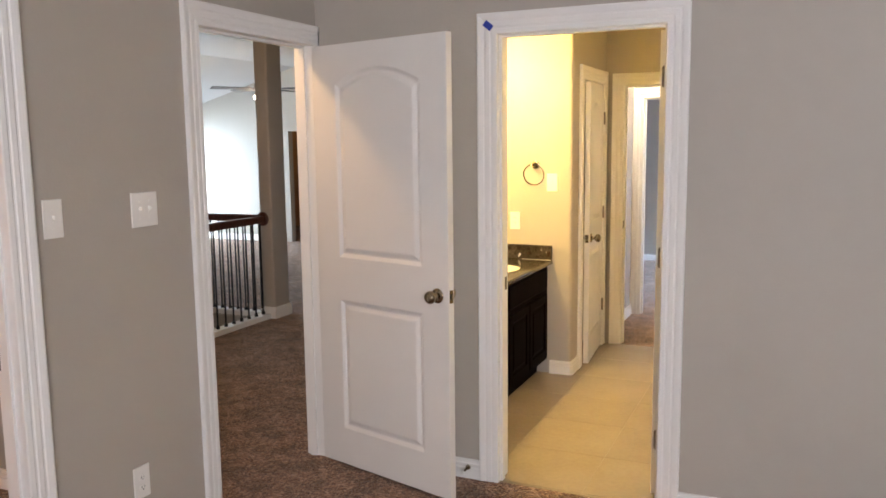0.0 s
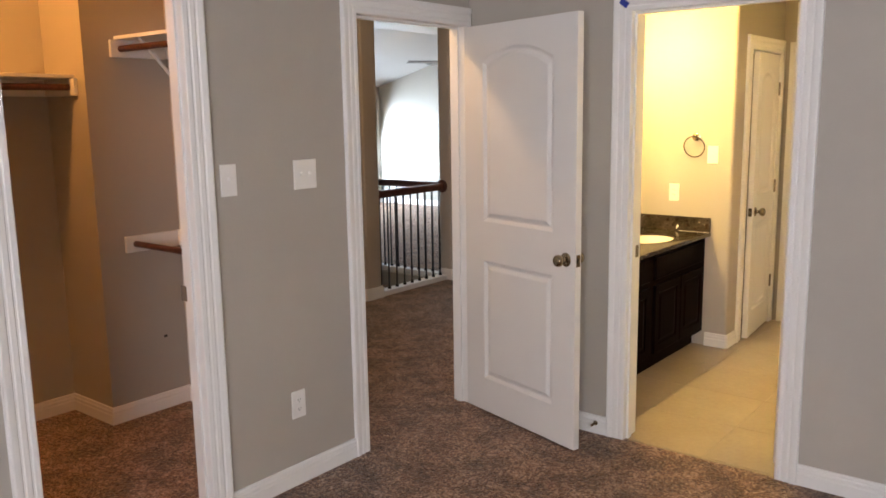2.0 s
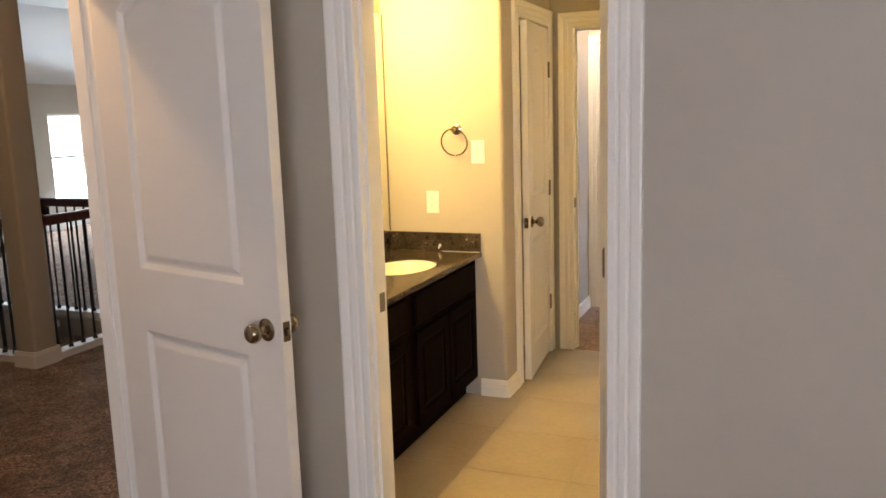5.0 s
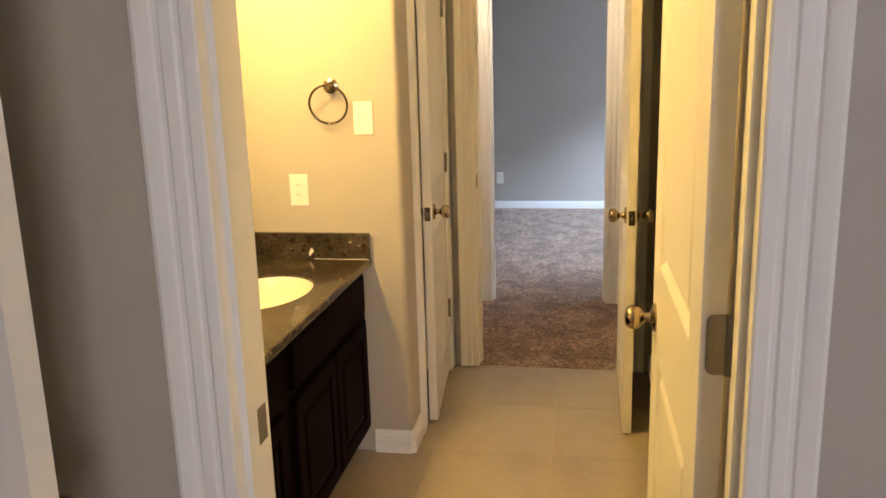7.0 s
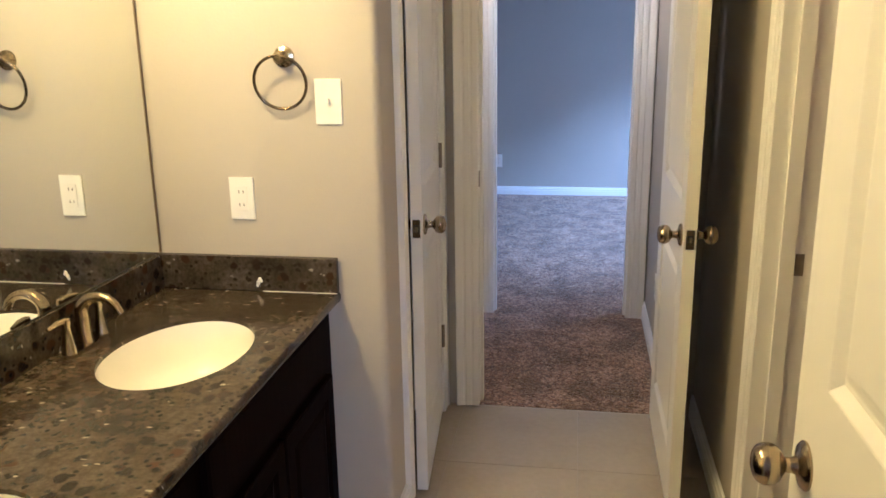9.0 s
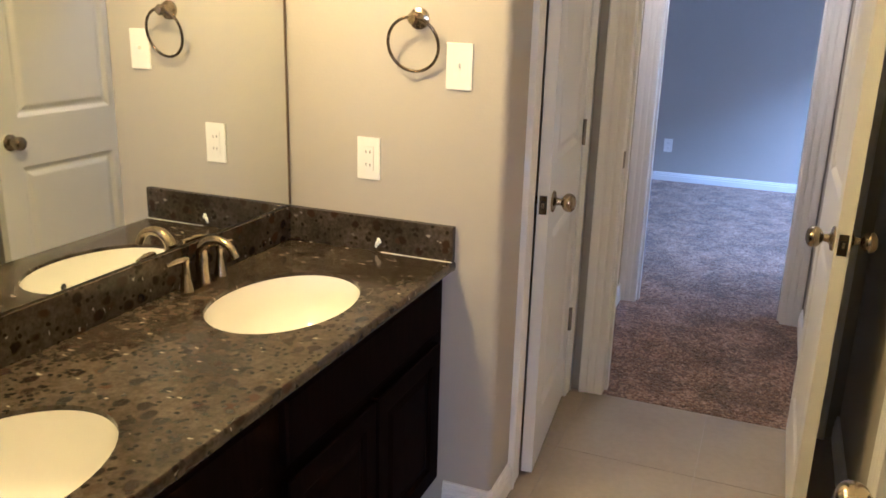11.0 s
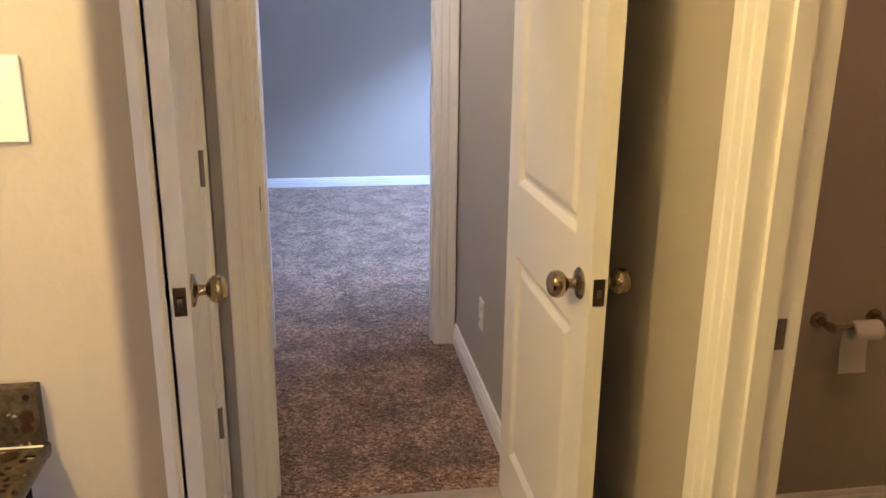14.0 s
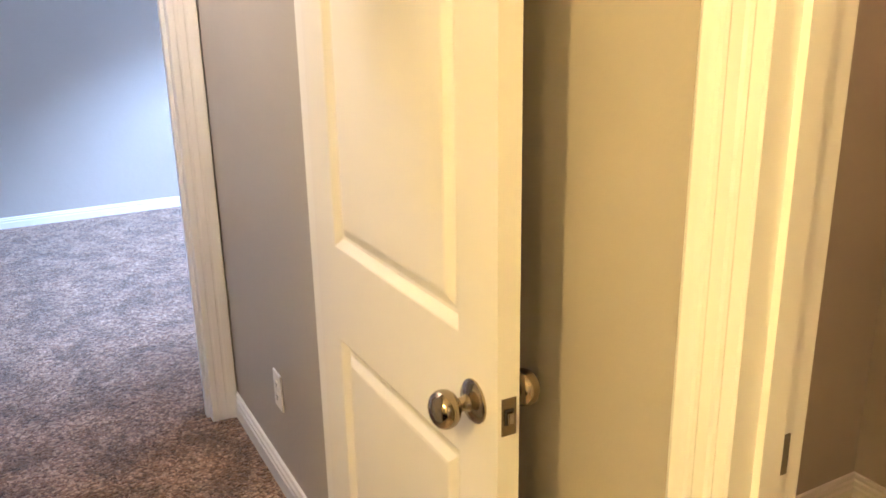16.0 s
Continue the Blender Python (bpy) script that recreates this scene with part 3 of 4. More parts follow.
baseboard([(XR, YB2 + 0.02), (XR, TO[0] - CASING_W)], left=True)
baseboard([(XR2, 7.93), (1.285, 7.93), (1.285, YB2), (XR2, YB2)], left=False)
baseboard([(-1.04, YN2), (-1.04, YF)], left=False)
baseboard([(-0.155, YF), (-0.155, YN2 + 0.022)], left=False)
baseboard([(-1.69, 12.69), (2.0, 12.69), (2.0, YF2), (FO[1] + 0.1, YF2)], left=False, tall=0.70)
baseboard([(XL - 0.09, YB), (XL - 0.09, 12.8), (-6.06, 12.8)], left=True)
baseboard([(-7.15, 12.8), (-9.3, 12.8), (-9.3, 4.595), (XL - 0.09, 4.595)], left=True)

# doors
door(pose(-1.790, 5.371, 0.014, 0, 0, -15.9), 0.824, 2.02, 0.150, "white two-panel door with nickel knob, standing open beside the bathroom doorway", 1, knob_z=0.912)
door(pose(-0.168, 5.562, 0.014, 0, 0, 90.8), 0.705, 2.02, 0.115, "white two-panel bathroom door, open along the bathroom's side wall", -1, knob_z=0.900)
door(pose(-0.217, 8.196, 0.014, 0, 0, -90.0), 0.700, 1.945, 0.105, "white two-panel door to the far bedroom, open into the bathroom", 1, hinges=(0.25, 1.0, 1.72), knob_z=0.880, lift=0.978)
door(pose(XC - LEAF_T + 0.003, 8.131, 0.014, 0, 0, -85.3), 0.603, 1.955, 0.095, "narrow white two-panel linen closet door, standing slightly ajar", 1, hinges=(0.31, 1.02, 1.72), knob_z=0.885)

# strike plates
for label, row in (("bath", (BO[0], BO[0] + 0.0015, YB2 - 0.05, YB2 - 0.004, 0.90, 0.96)), ("far", (NO[0], NO[0] + 0.0015, YN + 0.003, YN + 0.036, 0.90, 0.96)), ("toilet", (XR2 - 0.048, XR2 - 0.026, TO[1] - 0.0015, TO[1], 0.874, 0.930)), ("closet", (XL - 0.112, XL - 0.07, CO[1] - 0.0015, CO[1], 0.90, 0.96))):
    tagged(part("strike_plate", boxes(row), HINGEM), "nickel strike plate let into a white door frame", "strike plate", "strike plates")
for z in (0.34, 1.02, 1.70):
    tagged(part("frame_hinge", boxes((FO[1] - 0.0015, FO[1], YF2 - 0.04, YF2 - 0.004, z - 0.045, z + 0.045)), HINGEM), "dull nickel hinge leaf on the inner door frame", "hinge", "frame hinges")

# wall plates
plate("light_switch", pose(XL, 3.866, 1.36, 0, 0, 90), 0.074, 0.124, 1, "white single toggle switch plate on the greige bedroom wall")
plate("light_switch", pose(XL, 4.260, 1.358, 0, 0, 90), 0.125, 0.124, 2, "white double toggle switch plate beside the hall door")
plate("outlet", pose(XL, 4.166, 0.362, 0, 0, 90), 0.076, 0.122, "outlet", "white duplex outlet low on the bedroom wall")
plate("light_switch", pose(-1.165, YW, 1.302), 0.072, 0.118, 1, "white toggle switch plate beside the towel ring")
plate("outlet", pose(-1.424, YW, 1.041), 0.070, 0.118, "decora", "white outlet with square face above the side splash")
plate("outlet", pose(-0.155, 8.80, 0.345, 0, 0, -90), 0.072, 0.116, "outlet", "white duplex outlet in the short passage")
plate("outlet", pose(-1.25, 12.69, 0.314), 0.072, 0.116, "outlet", "white duplex outlet on the far bedroom wall")

# blue tape on the casing
bm = bmesh.new()
box(bm, -0.022, 0.022, 0, 0.001, -0.014, 0.014)
tagged(part("masking_tape", bm, TAPE, m=pose(-0.917, YB - 0.021, 2.082, 0, 38, 0)), "small scrap of blue masking tape on the white casing", "tape")

# doorstop
e = empty("doorstop", pose(-1.03, YB - 0.014, 0.055), "spring doorstop with a white tip on the baseboard", "doorstop")
bm = bmesh.new()
lathe(bm, [(0, 0), (0.013, 0), (0.012, -0.004), (0.006, -0.006), (0, -0.006)], 16, "y")
tube(bm, [(0.005 * math.cos(i * 0.9), -0.006 - 0.0007 * i, 0.005 * math.sin(i * 0.9)) for i in range(80)], 0.0012, 6)
part("spring", bm, NICKEL, e, smooth=True)
bm = bmesh.new()
lathe(bm, [(0, -0.060), (0.008, -0.060), (0.009, -0.066), (0.008, -0.076), (0, -0.078)], 16, "y")
part("tip", bm, RUBBER, e, smooth=True)

# ---- vanity ----
CT = 0.782
X0, XF, XE = XV + 0.001, -1.195, -1.158
van = empty("vanity_cabinet", pose(0, 0, 0), "long espresso-stained double vanity cabinet with panelled doors, under a granite top", "cabinet")
Y0, Y1 = YB2 + 0.002, YW - 0.002
part("body", boxes((XF - 0.020, XF - 0.001, Y0, Y1, 0.10, CT - 0.033), (X0, XF - 0.021, Y0, Y0 + 0.018, 0.10, CT - 0.033), (X0, XF - 0.021, Y1 - 0.018, Y1, 0.10, CT - 0.033), (X0, XF - 0.021, Y0 + 0.018, Y1 - 0.018, 0.10, 0.118)), ESPRESSO, van)
part("toe_kick", boxes((XF - 0.085, XF - 0.07, Y0, Y1, -0.006, 0.099)), ESPRESSO, van)


def front(name, y0, y1, z0, z1, parent, raised=True):
    bm = bmesh.new()
    prev = None
    for d, x in ((0, XF), (0, XF + 0.017), (0.003, XF + 0.020), (0.050, XF + 0.020), (0.056, XF + 0.013), (0.064, XF + 0.012), (0.085, XF + 0.018)) if raised else ((0, XF), (0, XF + 0.015), (0.006, XF + 0.020)):
        ring = [bm.verts.new((x, y, z)) for y, z in ((y0 + d, z0 + d), (y1 - d, z0 + d), (y1 - d, z1 - d), (y0 + d, z1 - d))]
        if prev:
            for i in range(4):
                bm.faces.new((prev[i], prev[(i + 1) % 4], ring[(i + 1) % 4], ring[i]))
        prev = ring
    bm.faces.new(prev)
    return part(name, bm, ESPRESSO, parent)


for a, b in ((5.60, 6.36), (6.44, 7.20)):
    front("false_drawer_front", a, b, 0.595, 0.735, van, False)
    m = (a + b) / 2
    front("cabinet_door", a, m - 0.006, 0.135, 0.560, van)
    front("cabinet_door", m + 0.006, b, 0.135, 0.560, van)


def oval(cx, cy, ax, ay, n=48):
    return [(cx + ax * math.cos(2 * math.pi * i / n), cy + ay * math.sin(2 * math.pi * i / n)) for i in range(n)]


SINKS = [(-1.405, 6.795), (-1.405, 5.985)]
bm = bmesh.new()
edges = []
for z in (CT, CT - 0.027):
    loops = [[(X0, Y0), (XE, Y0), (XE, Y1), (X0, Y1)]] + [oval(x, y, 0.160, 0.219) for x, y in SINKS]
    es, rings = [], []
    for n_loop, lp in enumerate(loops):
        vs = [bm.verts.new((x, y, z if n_loop == 0 else max(z, CT - 0.010))) for x, y in lp]
        rings.append(vs)
        es += [bm.edges.new((vs[i], vs[(i + 1) % len(vs)])) for i in range(len(vs))]
    bmesh.ops.triangle_fill(bm, use_beauty=True, edges=es)
    if z == CT:
        top = rings
for a, b in zip(top, rings):
    for i in range(len(a)):
        bm.faces.new((a[i], a[(i + 1) % len(a)], b[(i + 1) % len(a)], b[i]))
front_edges = [e for e in bm.edges if all(abs(v.co.x - XE) < 1e-5 for v in e.verts) and abs(e.verts[0].co.z - e.verts[1].co.z) < 1e-5]
bmesh.ops.bevel(bm, geom=front_edges, offset=0.007, segments=4, affect="EDGES", profile=0.5)
tagged(part("countertop", bm, GRANITE, smooth=True), "polished dark brown granite countertop with two oval sink cut-outs", "countertop")
tagged(part("backsplash", boxes((XV + 0.0005, XV + 0.020, Y0, Y1 - 0.0205, CT + 0.0005, CT + 0.098), bevel=0.0015), GRANITE), "dark granite backsplash under the mirror", "backsplash", "splashes")
tagged(part("backsplash", boxes((XV + 0.0005, XE - 0.003, Y1 - 0.020, Y1, CT + 0.0005, CT + 0.098), bevel=0.0015), GRANITE), "dark granite side splash with a blob of white putty", "backsplash", "splashes")
bm = bmesh.new()
for x, z, r in ((-1.388, CT + 0.024, 0.006), (-1.383, CT + 0.034, 0.006), (-1.391, CT + 0.016, 0.004), (-1.379, CT + 0.029, 0.004)):
    bmesh.ops.create_icosphere(bm, subdivisions=2, radius=r, matrix=Matrix.LocRotScale((x, Y1 - 0.021, z), None, (1, 0.4, 1.2)))
tagged(part("putty_blob", bm, CHIP, smooth=True), "dab of white putty on the side splash", "putty")
bm = bmesh.new()
box(bm, -1.375, XE - 0.004, Y1 - 0.0235, Y1 - 0.0195, CT, CT + 0.0011)
tagged(part("caulk_line", bm, CHIP), "thin line of white caulk where the splash meets the top", "caulk")

for sx, sy in SINKS:
    s = empty("sink", pose(sx, sy, CT), "white porcelain undermount oval sink set in the granite top", "sink", "sinks")
    bm = bmesh.new()
    rings = []
    for k, (f, z) in enumerate(((1.03, -0.0105), (1.0, -0.0105), (0.992, -0.020), (0.975, -0.045), (0.94, -0.085), (0.82, -0.125), (0.58, -0.150), (0.28, -0.160), (0.12, -0.162))):
        rings.append([bm.verts.new((x, y, z)) for x, y in oval(0, 0, 0.160 * f, 0.219 * f)])
    for a, b in zip(rings, rings[1:]):
        for i in range(48):
            bm.faces.new((a[i], a[(i + 1) % 48], b[(i + 1) % 48], b[i]))
    bm.faces.new(rings[-1])
    part("bowl", bm, PORCELAIN, s, smooth=True)
    bm = bmesh.new()
    lathe(bm, [(0, 0.001), (0.012, 0.001), (0.014, -0.001), (0.021, 0.002), (0.022, 0)], 20, "z", (0, 0, -0.1615))
    part("drain", bm, NICKEL, s, smooth=True)
    bm = bmesh.new()
    lathe(bm, [(0, 0), (0.008, 0), (0.009, 0.002)], 16, "x", (0.1440, 0, -0.078))
    part("overflow_hole", bm, DARK, s)

    f = empty("faucet", pose(sx - 0.225, sy - 0.005, CT) @ Matrix.Scale(0.85, 4), "brushed nickel two-handle faucet with a high arched spout", "faucet", "faucets")
    bm = bmesh.new()
    prism(bm, [(x * 1.0, y) for x, y in oval(0, 0, 0.024, 0.098)], 0, 0.012)
    bmesh.ops.bevel(bm, geom=[e for e in bm.edges if all(v.co.z > 0.011 for v in e.verts)], offset=0.004, segments=2, affect="EDGES")
    part("base_plate", bm, NICKEL, f, smooth=True)
    bm = bmesh.new()
    arc = [(0, 0, 0.010), (-0.004, 0, 0.05), (-0.002, 0, 0.085)] + [(0.052 - 0.056 * math.cos(radians(a)), 0, 0.095 + 0.048 * math.sin(radians(a))) for a in range(10, 151, 14)] + [(0.112, 0, 0.098)]
    tube(bm, arc, lambda u: 0.0200 - 0.0085 * min(1, u * 1.3), 14)
    part("spout", bm, NICKEL, f, smooth=True)
    for q in (-1, 1):
        bm = bmesh.new()
        lathe(bm, [(0.021, 0.010), (0.019, 0.020), (0.014, 0.050), (0.0100, 0.080), (0.0105, 0.088), (0.0125, 0.094), (0.0115, 0.104), (0, 0.108)], 18, "z", (0, q * 0.076, 0))
        tube(bm, [(0, q * 0.078, 0.099), (-0.004, q * 0.105, 0.102), (-0.008, q * 0.142, 0.098)], lambda u: 0.0065 - 0.002 * u + 0.003 * math.sin(3 * u), 10)
        part("handle", bm, NICKEL, f, smooth=True)
    bm = bmesh.new()
    lathe(bm, [(0.003, 0.01), (0.003, 0.055), (0.007, 0.058), (0.007, 0.068), (0, 0.071)], 12, "z", (-0.022, 0, 0))
    part("lift_rod", bm, NICKEL, f, smooth=True)

mir = empty("mirror", pose(0, 0, 0), "large frameless wall mirror above the vanity", "mirror")
part("glass", boxes((XV + 0.0008, XV + 0.011, Y0 + 0.01, Y1 - 0.012, CT + 0.101, 2.02)), MIRROR, mir)
part("edge_strip", boxes((XV + 0.0008, XV + 0.0125, Y1 - 0.0115, Y1 - 0.004, CT + 0.101, 2.02)), material("dark mirror edge", (0.12, 0.08, 0.045), 0.4), mir)

# towel ring
e = empty("towel_ring", pose(-1.280, YW, 1.417), "antique nickel towel ring hanging on the end wall", "towel ring")
bm = bmesh.new()
lathe(bm, [(0, 0), (0.028, 0), (0.027, -0.006), (0.017, -0.010), (0.012, -0.022), (0.012, -0.035), (0.016, -0.042), (0.010, -0.050), (0, -0.051)], 20, "y")
part("post", bm, NICKEL, e, smooth=True)
bm = bmesh.new()
tube(bm, [(-0.003 + 0.068 * math.sin(a), -0.046 + 0.014 * (1 - math.cos(a)) + 0.006 * math.sin(a), -0.064 + 0.068 * math.cos(a)) for a in [i * 2 * math.pi / 48 for i in range(48)]], 0.0042, 10, closed=True)
part("ring", bm, DARKNICKEL, e, smooth=True)

# paper holder
e = empty("paper_holder", pose(0.668, 7.93, 0.628), "two-post nickel toilet paper holder on the greige wall", "paper holder")
for q in (-0.082, 0.082):
    bm = bmesh.new()
    lathe(bm, [(0, 0), (0.024, 0), (0.023, -0.006), (0.012, -0.011), (0.009, -0.045), (0.013, -0.052), (0.012, -0.072), (0, -0.078)], 18, "y", (q, 0, 0))
    part("post", bm, NICKEL, e, smooth=True)
bm = bmesh.new()
lathe(bm, [(0, -0.080), (0.006, -0.080), (0.006, 0.080), (0, 0.080)], 14, "x", (0, -0.060, 0))
part("bar", bm, NICKEL, e, smooth=True)
p = empty("toilet_roll", pose(0.684, 7.870, 0.617), "nearly used toilet roll with a loose sheet hanging from its holder", "toilet roll")
bm = bmesh.new()
lathe(bm, [(0.018, -0.040), (0.027, -0.040), (0.027, 0.040), (0.018, 0.040), (0.018, -0.040)], 28, "x")
part("roll", bm, PAPER, p, smooth=True)
bm = bmesh.new()
cols = []
for i in range(13):
    u = i / 12
    z = 0.0 - 0.135 * u
    y = 0.0265 + 0.006 * math.sin(u * 4)
    cols.append([bm.verts.new((x, y + d, z)) for x, d in ((-0.040, 0), (0.040, 0), (0.040, 0.0008), (-0.040, 0.0008))])
for a, b in zip(cols, cols[1:]):
    for k in range(4):
        bm.faces.new((a[k], a[(k + 1) % 4], b[(k + 1) % 4], b[k]))
bm.faces.new(cols[0])
bm.faces.new(cols[-1])
part("sheet", bm, PAPER, p)

# ---- closet ----


def closet_shelf(m, length, label, board=True, cleat_ends=(0, 1), wall_cleat=0.085):
    """Shelf with cleats and a rod; its back edge along local x, its depth towards local -y."""
    s = empty("closet_shelf", m, label, "shelf", "closet shelves")
    if board:
        part("board", boxes((0, length, -0.300, 0, 0, 0.018), bevel=0.002), TRIM, s)
    part("back_cleat", boxes((0, length, -0.018, 0, -wall_cleat, -0.001)), TRIM, s)
    for q in cleat_ends:
        x = q * (length - 0.018)
        bm = bmesh.new()
        box(bm, x, x + 0.018, -0.330, -0.019, -0.088, -0.001, bevel=0.004)
        part("end_cleat", bm, TRIM, s)
    bm = bmesh.new()
    lathe(bm, [(0, 0.019), (0.0165, 0.019), (0.0165, length - 0.019), (0, length - 0.019)], 16, "x", (0, -0.275, -0.045))
    part("rod", bm, RAILWOOD, s, "dark stained closet rod", smooth=True)
    for x in ((length * 0.175,) if board else ()):
        bm = bmesh.new()
        tube(bm, [(x, -0.285, -0.004), (x, -0.022, -0.29)], 0.009, 6)
        part("brace", bm, TRIM, s)
    return s


closet_shelf(pose(-3.13, 4.5, 1.995), 1.203, "white upper closet shelf with a dark rod")
closet_shelf(pose(-3.13, 4.5, 0.990), 1.203, "white closet cleats with a dark lower rod", board=False)
closet_shelf(pose(-3.53, 2.2, 1.805, 0, 0, 90), 1.828, "white closet shelf with a single dark rod across the back wall")
tagged(part("wall_stud_finder_mark", boxes((-3.1295, -3.1285, 4.36, 4.38, 0.40, 0.414)), DARK), "small dark knock in the closet wall", "mark")

# ---- landing: columns, rails, fan, windows ----
for x0, x1, y0, y1, lab in ((-4.16, -4.00, 6.885, 7.065, "square painted column at the corner of the stair railing"), (-4.10, -3.965, 8.01, 8.24, "square painted column where the two railings meet")):
    c = empty("column", pose(0, 0, 0), lab, "column", "columns")
    bm = bmesh.new()
    prism(bm, rounded_rect(x0, x1, y0, y1, 0.018, "abcd", 4), 0, H)
    part("shaft", bm, WALL, c, smooth=True)
    q = 0.013
    bm = bmesh.new()
    box(bm, x0 - q, x1 + q, y0 - q, y1 + q, 0, 0.085, bevel=0.002)
    box(bm, x0 - q * 0.6, x1 + q * 0.6, y0 - q * 0.6, y1 + q * 0.6, 0.085, 0.105, bevel=0.002)
    part("plinth", bm, TRIM, c)


def railing(m, length, n, label, rosettes=(0, 1), drop=0.0):
    """Railing along local x, sinking by drop over its length."""
    r = empty("railing", m, label, "railing", "stair railings")
    k = drop / length
    bm = bmesh.new()
    prof = [(-0.030, 0.872), (0.030, 0.872), (0.034, 0.890), (0.029, 0.905), (0.032, 0.920), (0.022, 0.934), (-0.022, 0.934), (-0.032, 0.920), (-0.029, 0.905), (-0.034, 0.890)]
    a = [bm.verts.new((0, y, z)) for y, z in prof]
    b = [bm.verts.new((length, y, z - drop)) for y, z in prof]
    for i in range(len(prof)):
        bm.faces.new((a[i], a[(i + 1) % len(prof)], b[(i + 1) % len(prof)], b[i]))
    bm.faces.new(a)
    bm.faces.new(b)
    part("handrail", bm, RAILWOOD, r, "polished mahogany handrail", smooth=True)
    bm = bmesh.new()
    vs = box(bm, 0, length, -0.050, 0.050, 0.0, 0.045)
    for v in vs:
        v.co.z -= k * v.co.x
    part("curb", bm, TRIM, r, "white painted curb")
    for i in range(n):
        x = (i + 0.5) * length / n
        bm = bmesh.new()
        tube(bm, [(x, 0, 0.045 - k * x), (x, 0, 0.875 - k * x)], 0.0075, 4)
        part("baluster", bm, BLACKM, r)
        bm = bmesh.new()
        lathe(bm, [(0.020, 0.0455 - k * x), (0.020, 0.062 - k * x), (0.011, 0.078 - k * x), (0.008, 0.080 - k * x)], 4, "z", (x, 0, 0))
        part("shoe", bm, BLACKM, r)
    for q in rosettes:
        bm = bmesh.new()
        s = 1 if q == 0 else -1
        lathe(bm, [(0, 0), (0.062, 0), (0.062, s * 0.010), (0.052, s * 0.018), (0, s * 0.018)], 24, "x", (q * length, 0, 0.905 - drop * q))
        part("rosette", bm, RAILWOOD, r, "round mahogany rosette", smooth=True)
    return r


railing(pose(-4.06, 7.068, 0, 0, 0, 90), 0.94, 9, "short mahogany and iron railing between two columns")
railing(pose(-4.162, 6.99, 0, 0, 0, 180), 4.2, 46, "long mahogany and iron railing on the near stairwell edge", (0,))
railing(pose(-4.102, 8.06, 0, 0, 0, 180), 4.2, 46, "long mahogany and iron railing on the far stairwell edge", (0,))
railing(pose(-4.9, 7.85, -0.05, 0, 0, 180), 2.4, 24, "sloping mahogany stair handrail going down the stairwell", (0,), drop=1.6)
for i in range(10):
    tagged(part("stair_step", boxes((-5.17 - 0.27 * i, -4.9 - 0.27 * i, 7.09, 7.96, -2.8, -0.18 * (i + 1))), CARPET), "carpeted stair step going down", "stair step", "stair steps")
tagged(part("stair_landing", boxes((-4.9, -4.09, 7.09, 7.96, -0.3, -0.14)), CARPET), "brown carpeted stair landing slab", "landing")

fan = empty("ceiling_fan", pose(-6.29, 11.13, 0.05), "five-bladed ceiling fan with dark blades and a lit glass bowl", "ceiling fan")
bm = bmesh.new()
lathe(bm, [(0, H - 0.05), (0.07, H - 0.05), (0.065, H - 0.08), (0.015, H - 0.06), (0.013, 2.36), (0.09, 2.34), (0.11, 2.28), (0.10, 2.21), (0.05, 2.18), (0, 2.18)], 24)
part("motor", bm, NICKEL, fan, smooth=True)
bm = bmesh.new()
lathe(bm, [(0.05, 2.18), (0.11, 2.15), (0.12, 2.12), (0.09, 2.06), (0, 2.03)], 24)
part("lamp_bowl", bm, GLOW, fan, "lit frosted glass bowl", smooth=True)
for i in range(5):
    a = radians(18 + 72 * i)
    bm = bmesh.new()
    vs = box(bm, 0.16, 0.68, -0.065, 0.065, -0.004, 0.004, bevel=0.003)
    for v in bm.verts:
        v.co.y *= 0.75 + 0.4 * (v.co.x - 0.16)
        v.co.z += v.co.y * 0.2
    part("blade", bm, FANBLADE, fan, m=Matrix.Translation((0, 0, 2.235)) @ Matrix.Rotation(a, 4, "Z"))
bulb("fan_light", (-6.29, 11.13, 1.95), 9, (1, 0.75, 0.45), 0.08)


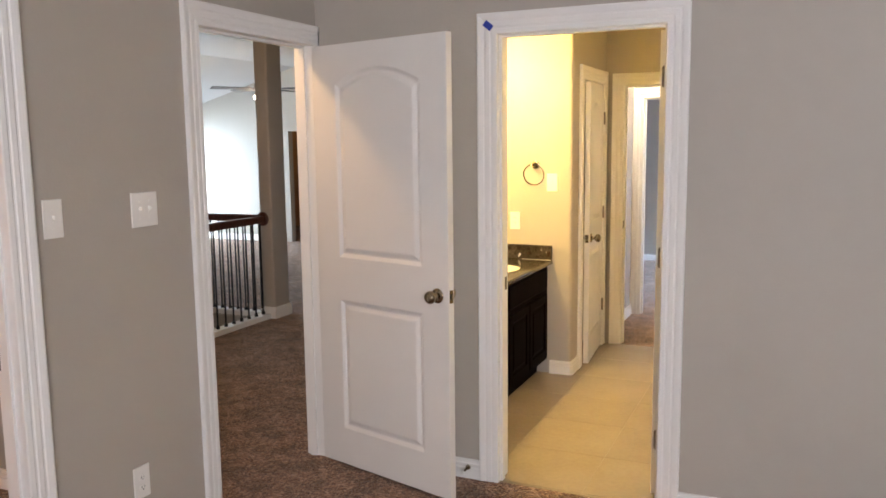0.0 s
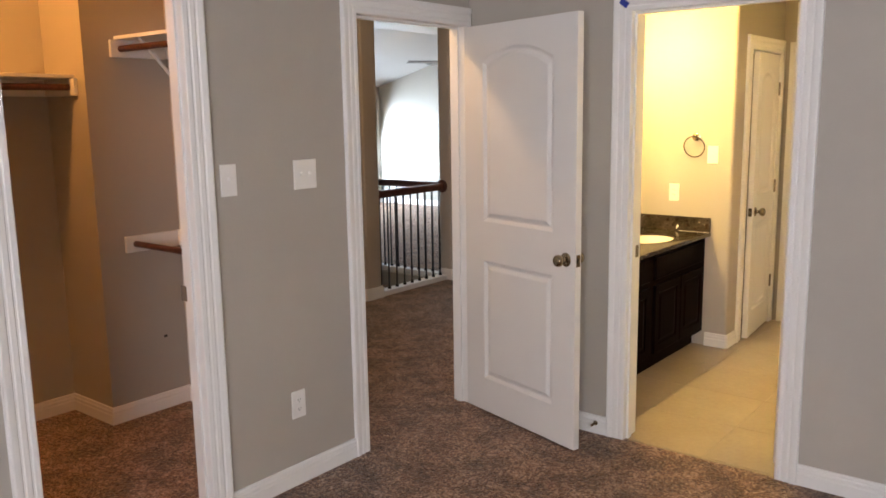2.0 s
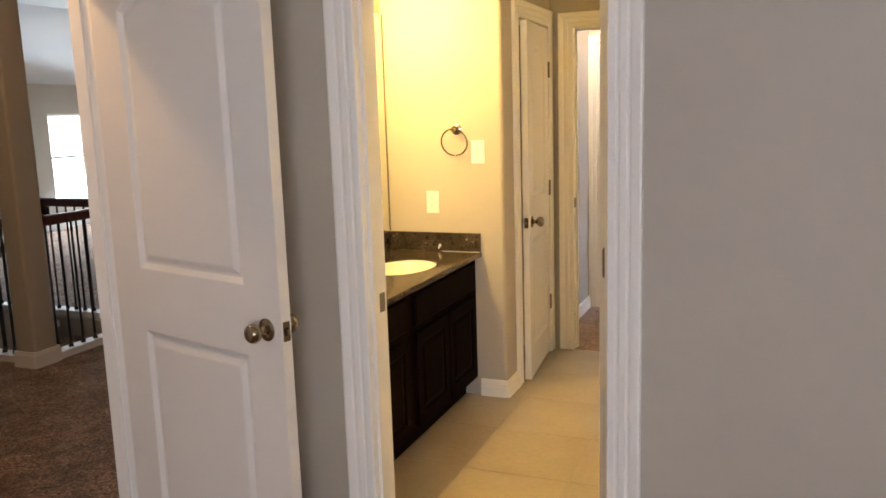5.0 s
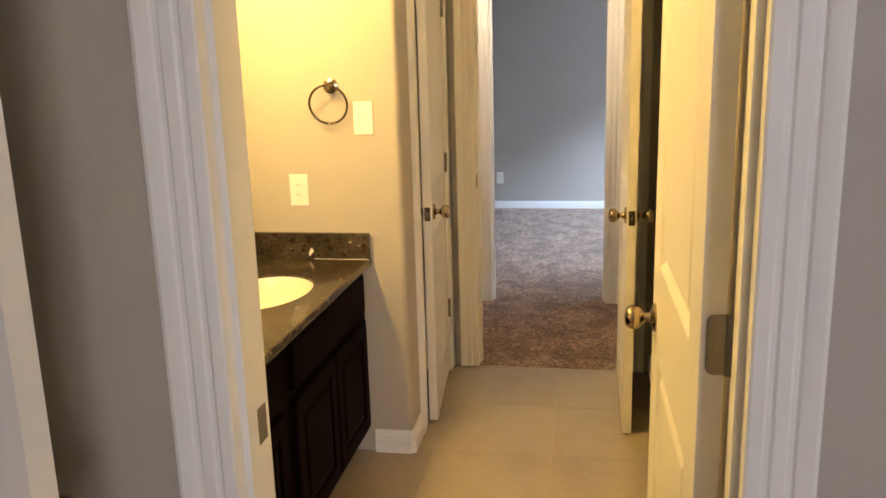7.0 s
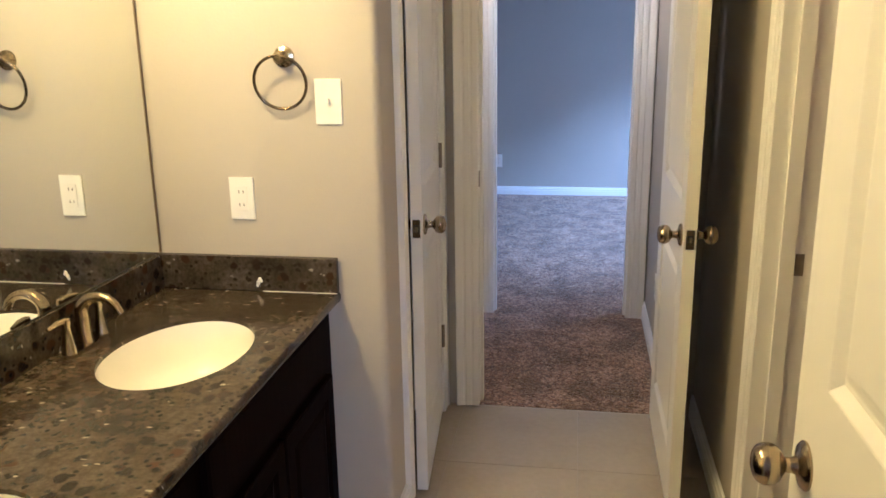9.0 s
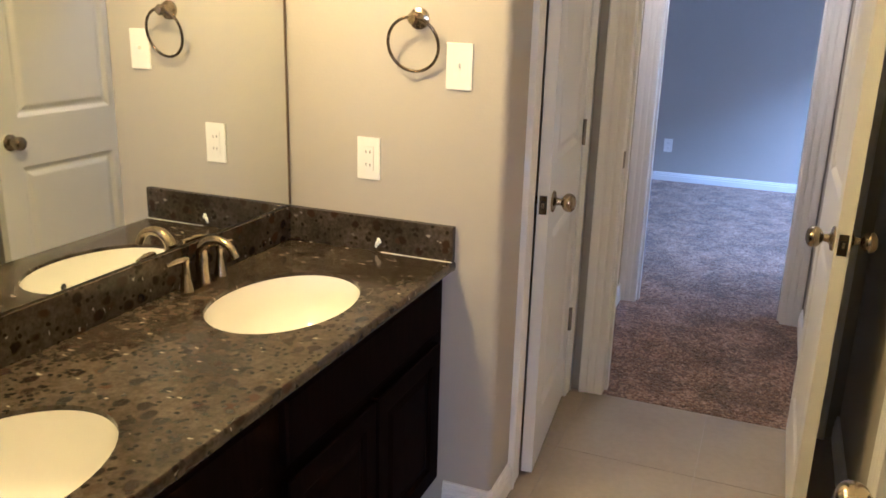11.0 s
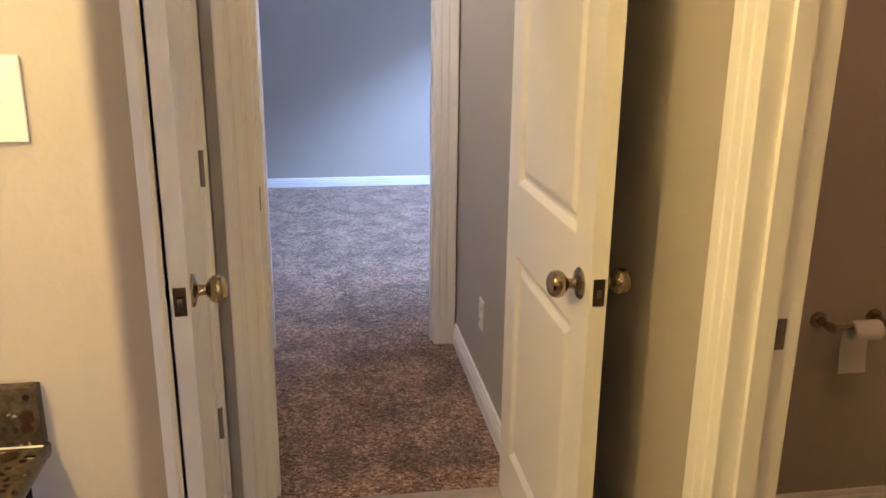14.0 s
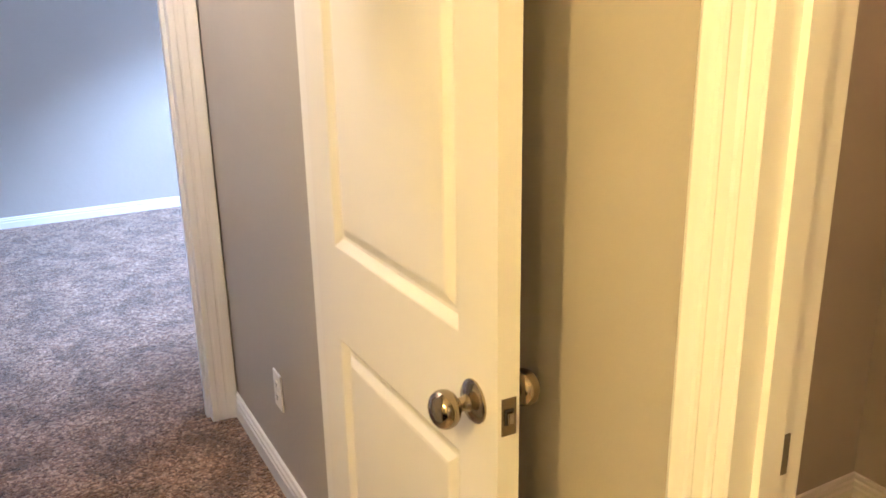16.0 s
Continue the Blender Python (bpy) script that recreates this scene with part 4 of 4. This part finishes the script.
def window(m, w, h, label, depth=0.12):
    """A window in the local xz plane, its sill at z = 0 and its left edge at x = 0; the room lies towards -y."""
    e = tagged(empty("window", m, label), kind="structure")
    t = 0.035
    part("window_frame", boxes((0, t, 0.03, 0.09, 0, h), (w - t, w, 0.03, 0.09, 0, h), (t, w - t, 0.03, 0.09, 0, t), (t, w - t, 0.03, 0.09, h - t, h), (t, w - t, 0.04, 0.08, h / 2 - 0.02, h / 2 + 0.02)), TRIM, e)
    for z0, z1 in ((t, h / 2 - 0.02), (h / 2 + 0.02, h - t)):
        g = part("pane", boxes((t, w - t, 0.057, 0.061, z0, z1)), GLASS, e)
        g.visible_shadow = False
    part("window_sill", boxes((-0.02, w + 0.02, -0.03, 0.029, -0.02, -0.001), bevel=0.003), TRIM, e)
    return e


for y, w, z, h in ((10.72, 0.73, 0.42, 1.22), (12.02, 0.68, 0.40, 1.24), (9.3, 0.8, 0.42, 1.22)):
    window(pose(-9.3, y, z, 0, 0, 90), w, h, "tall white-framed window, blown out with daylight")
window(pose(1.3, -1.0, 0.8, 0, 0, 180) @ pose(-1.8, 0, 0), 1.8, 1.4, "wide white-framed bedroom window behind the walker")
window(pose(2.0, 11.8, 0.75, 0, 0, -90), 1.4, 1.4, "white-framed window of the far bedroom")
structure("backdrop", boxes((-11.2, -11.1, 7, 15, -1, 4)), SKYCARD)
bm = bmesh.new()
box(bm, -0.03, 0.06, -0.1, 0.1, 0.0, 1.2, bevel=0.02)
tagged(part("cloth_roll", bm, REDM, m=pose(-6.52, 14.2, 0.0)), "tall roll of red cloth standing in the brown recess", "cloth")
# Warm fill added to lift the brown recess walls; its source is unseen.
bulb("recess_fill", (-6.9, 14.4, 2.4), 5, WARM, 0.1)

# ---- floor tiles ----
T = 0.457
floor_ob = bpy.data.objects["floor_bathroom"]
tile_meshes = {}
bounds_x, bounds_y = (XV, 1.285), (YB + 0.004, YN)
ix = [-0.492 + T * i for i in range(-4, 6)]
iy = [YN - 0.012 - T * i for i in range(0, 10)]
for gx in ix:
    for gy in iy:
        x0, x1 = max(gx, bounds_x[0]), min(gx + T, bounds_x[1])
        y0, y1 = max(gy - T, bounds_y[0]), min(gy, bounds_y[1])
        if x1 - x0 < 0.02 or y1 - y0 < 0.02 or (x1 < -1.2 and y0 < 7.2):
            continue
        w, d = round(x1 - x0 - 0.003, 4), round(y1 - y0 - 0.003, 4)
        if (w, d) not in tile_meshes:
            tile_meshes[(w, d)] = mesh_of("tile", boxes((-w / 2, w / 2, -d / 2, d / 2, -0.009, 0.0), bevel=0.0006), TILE)
        t = new("tile", tile_meshes[(w, d)])
        t.location = ((x0 + x1) / 2, (y0 + y1) / 2, 0.0)
        t.parent = floor_ob
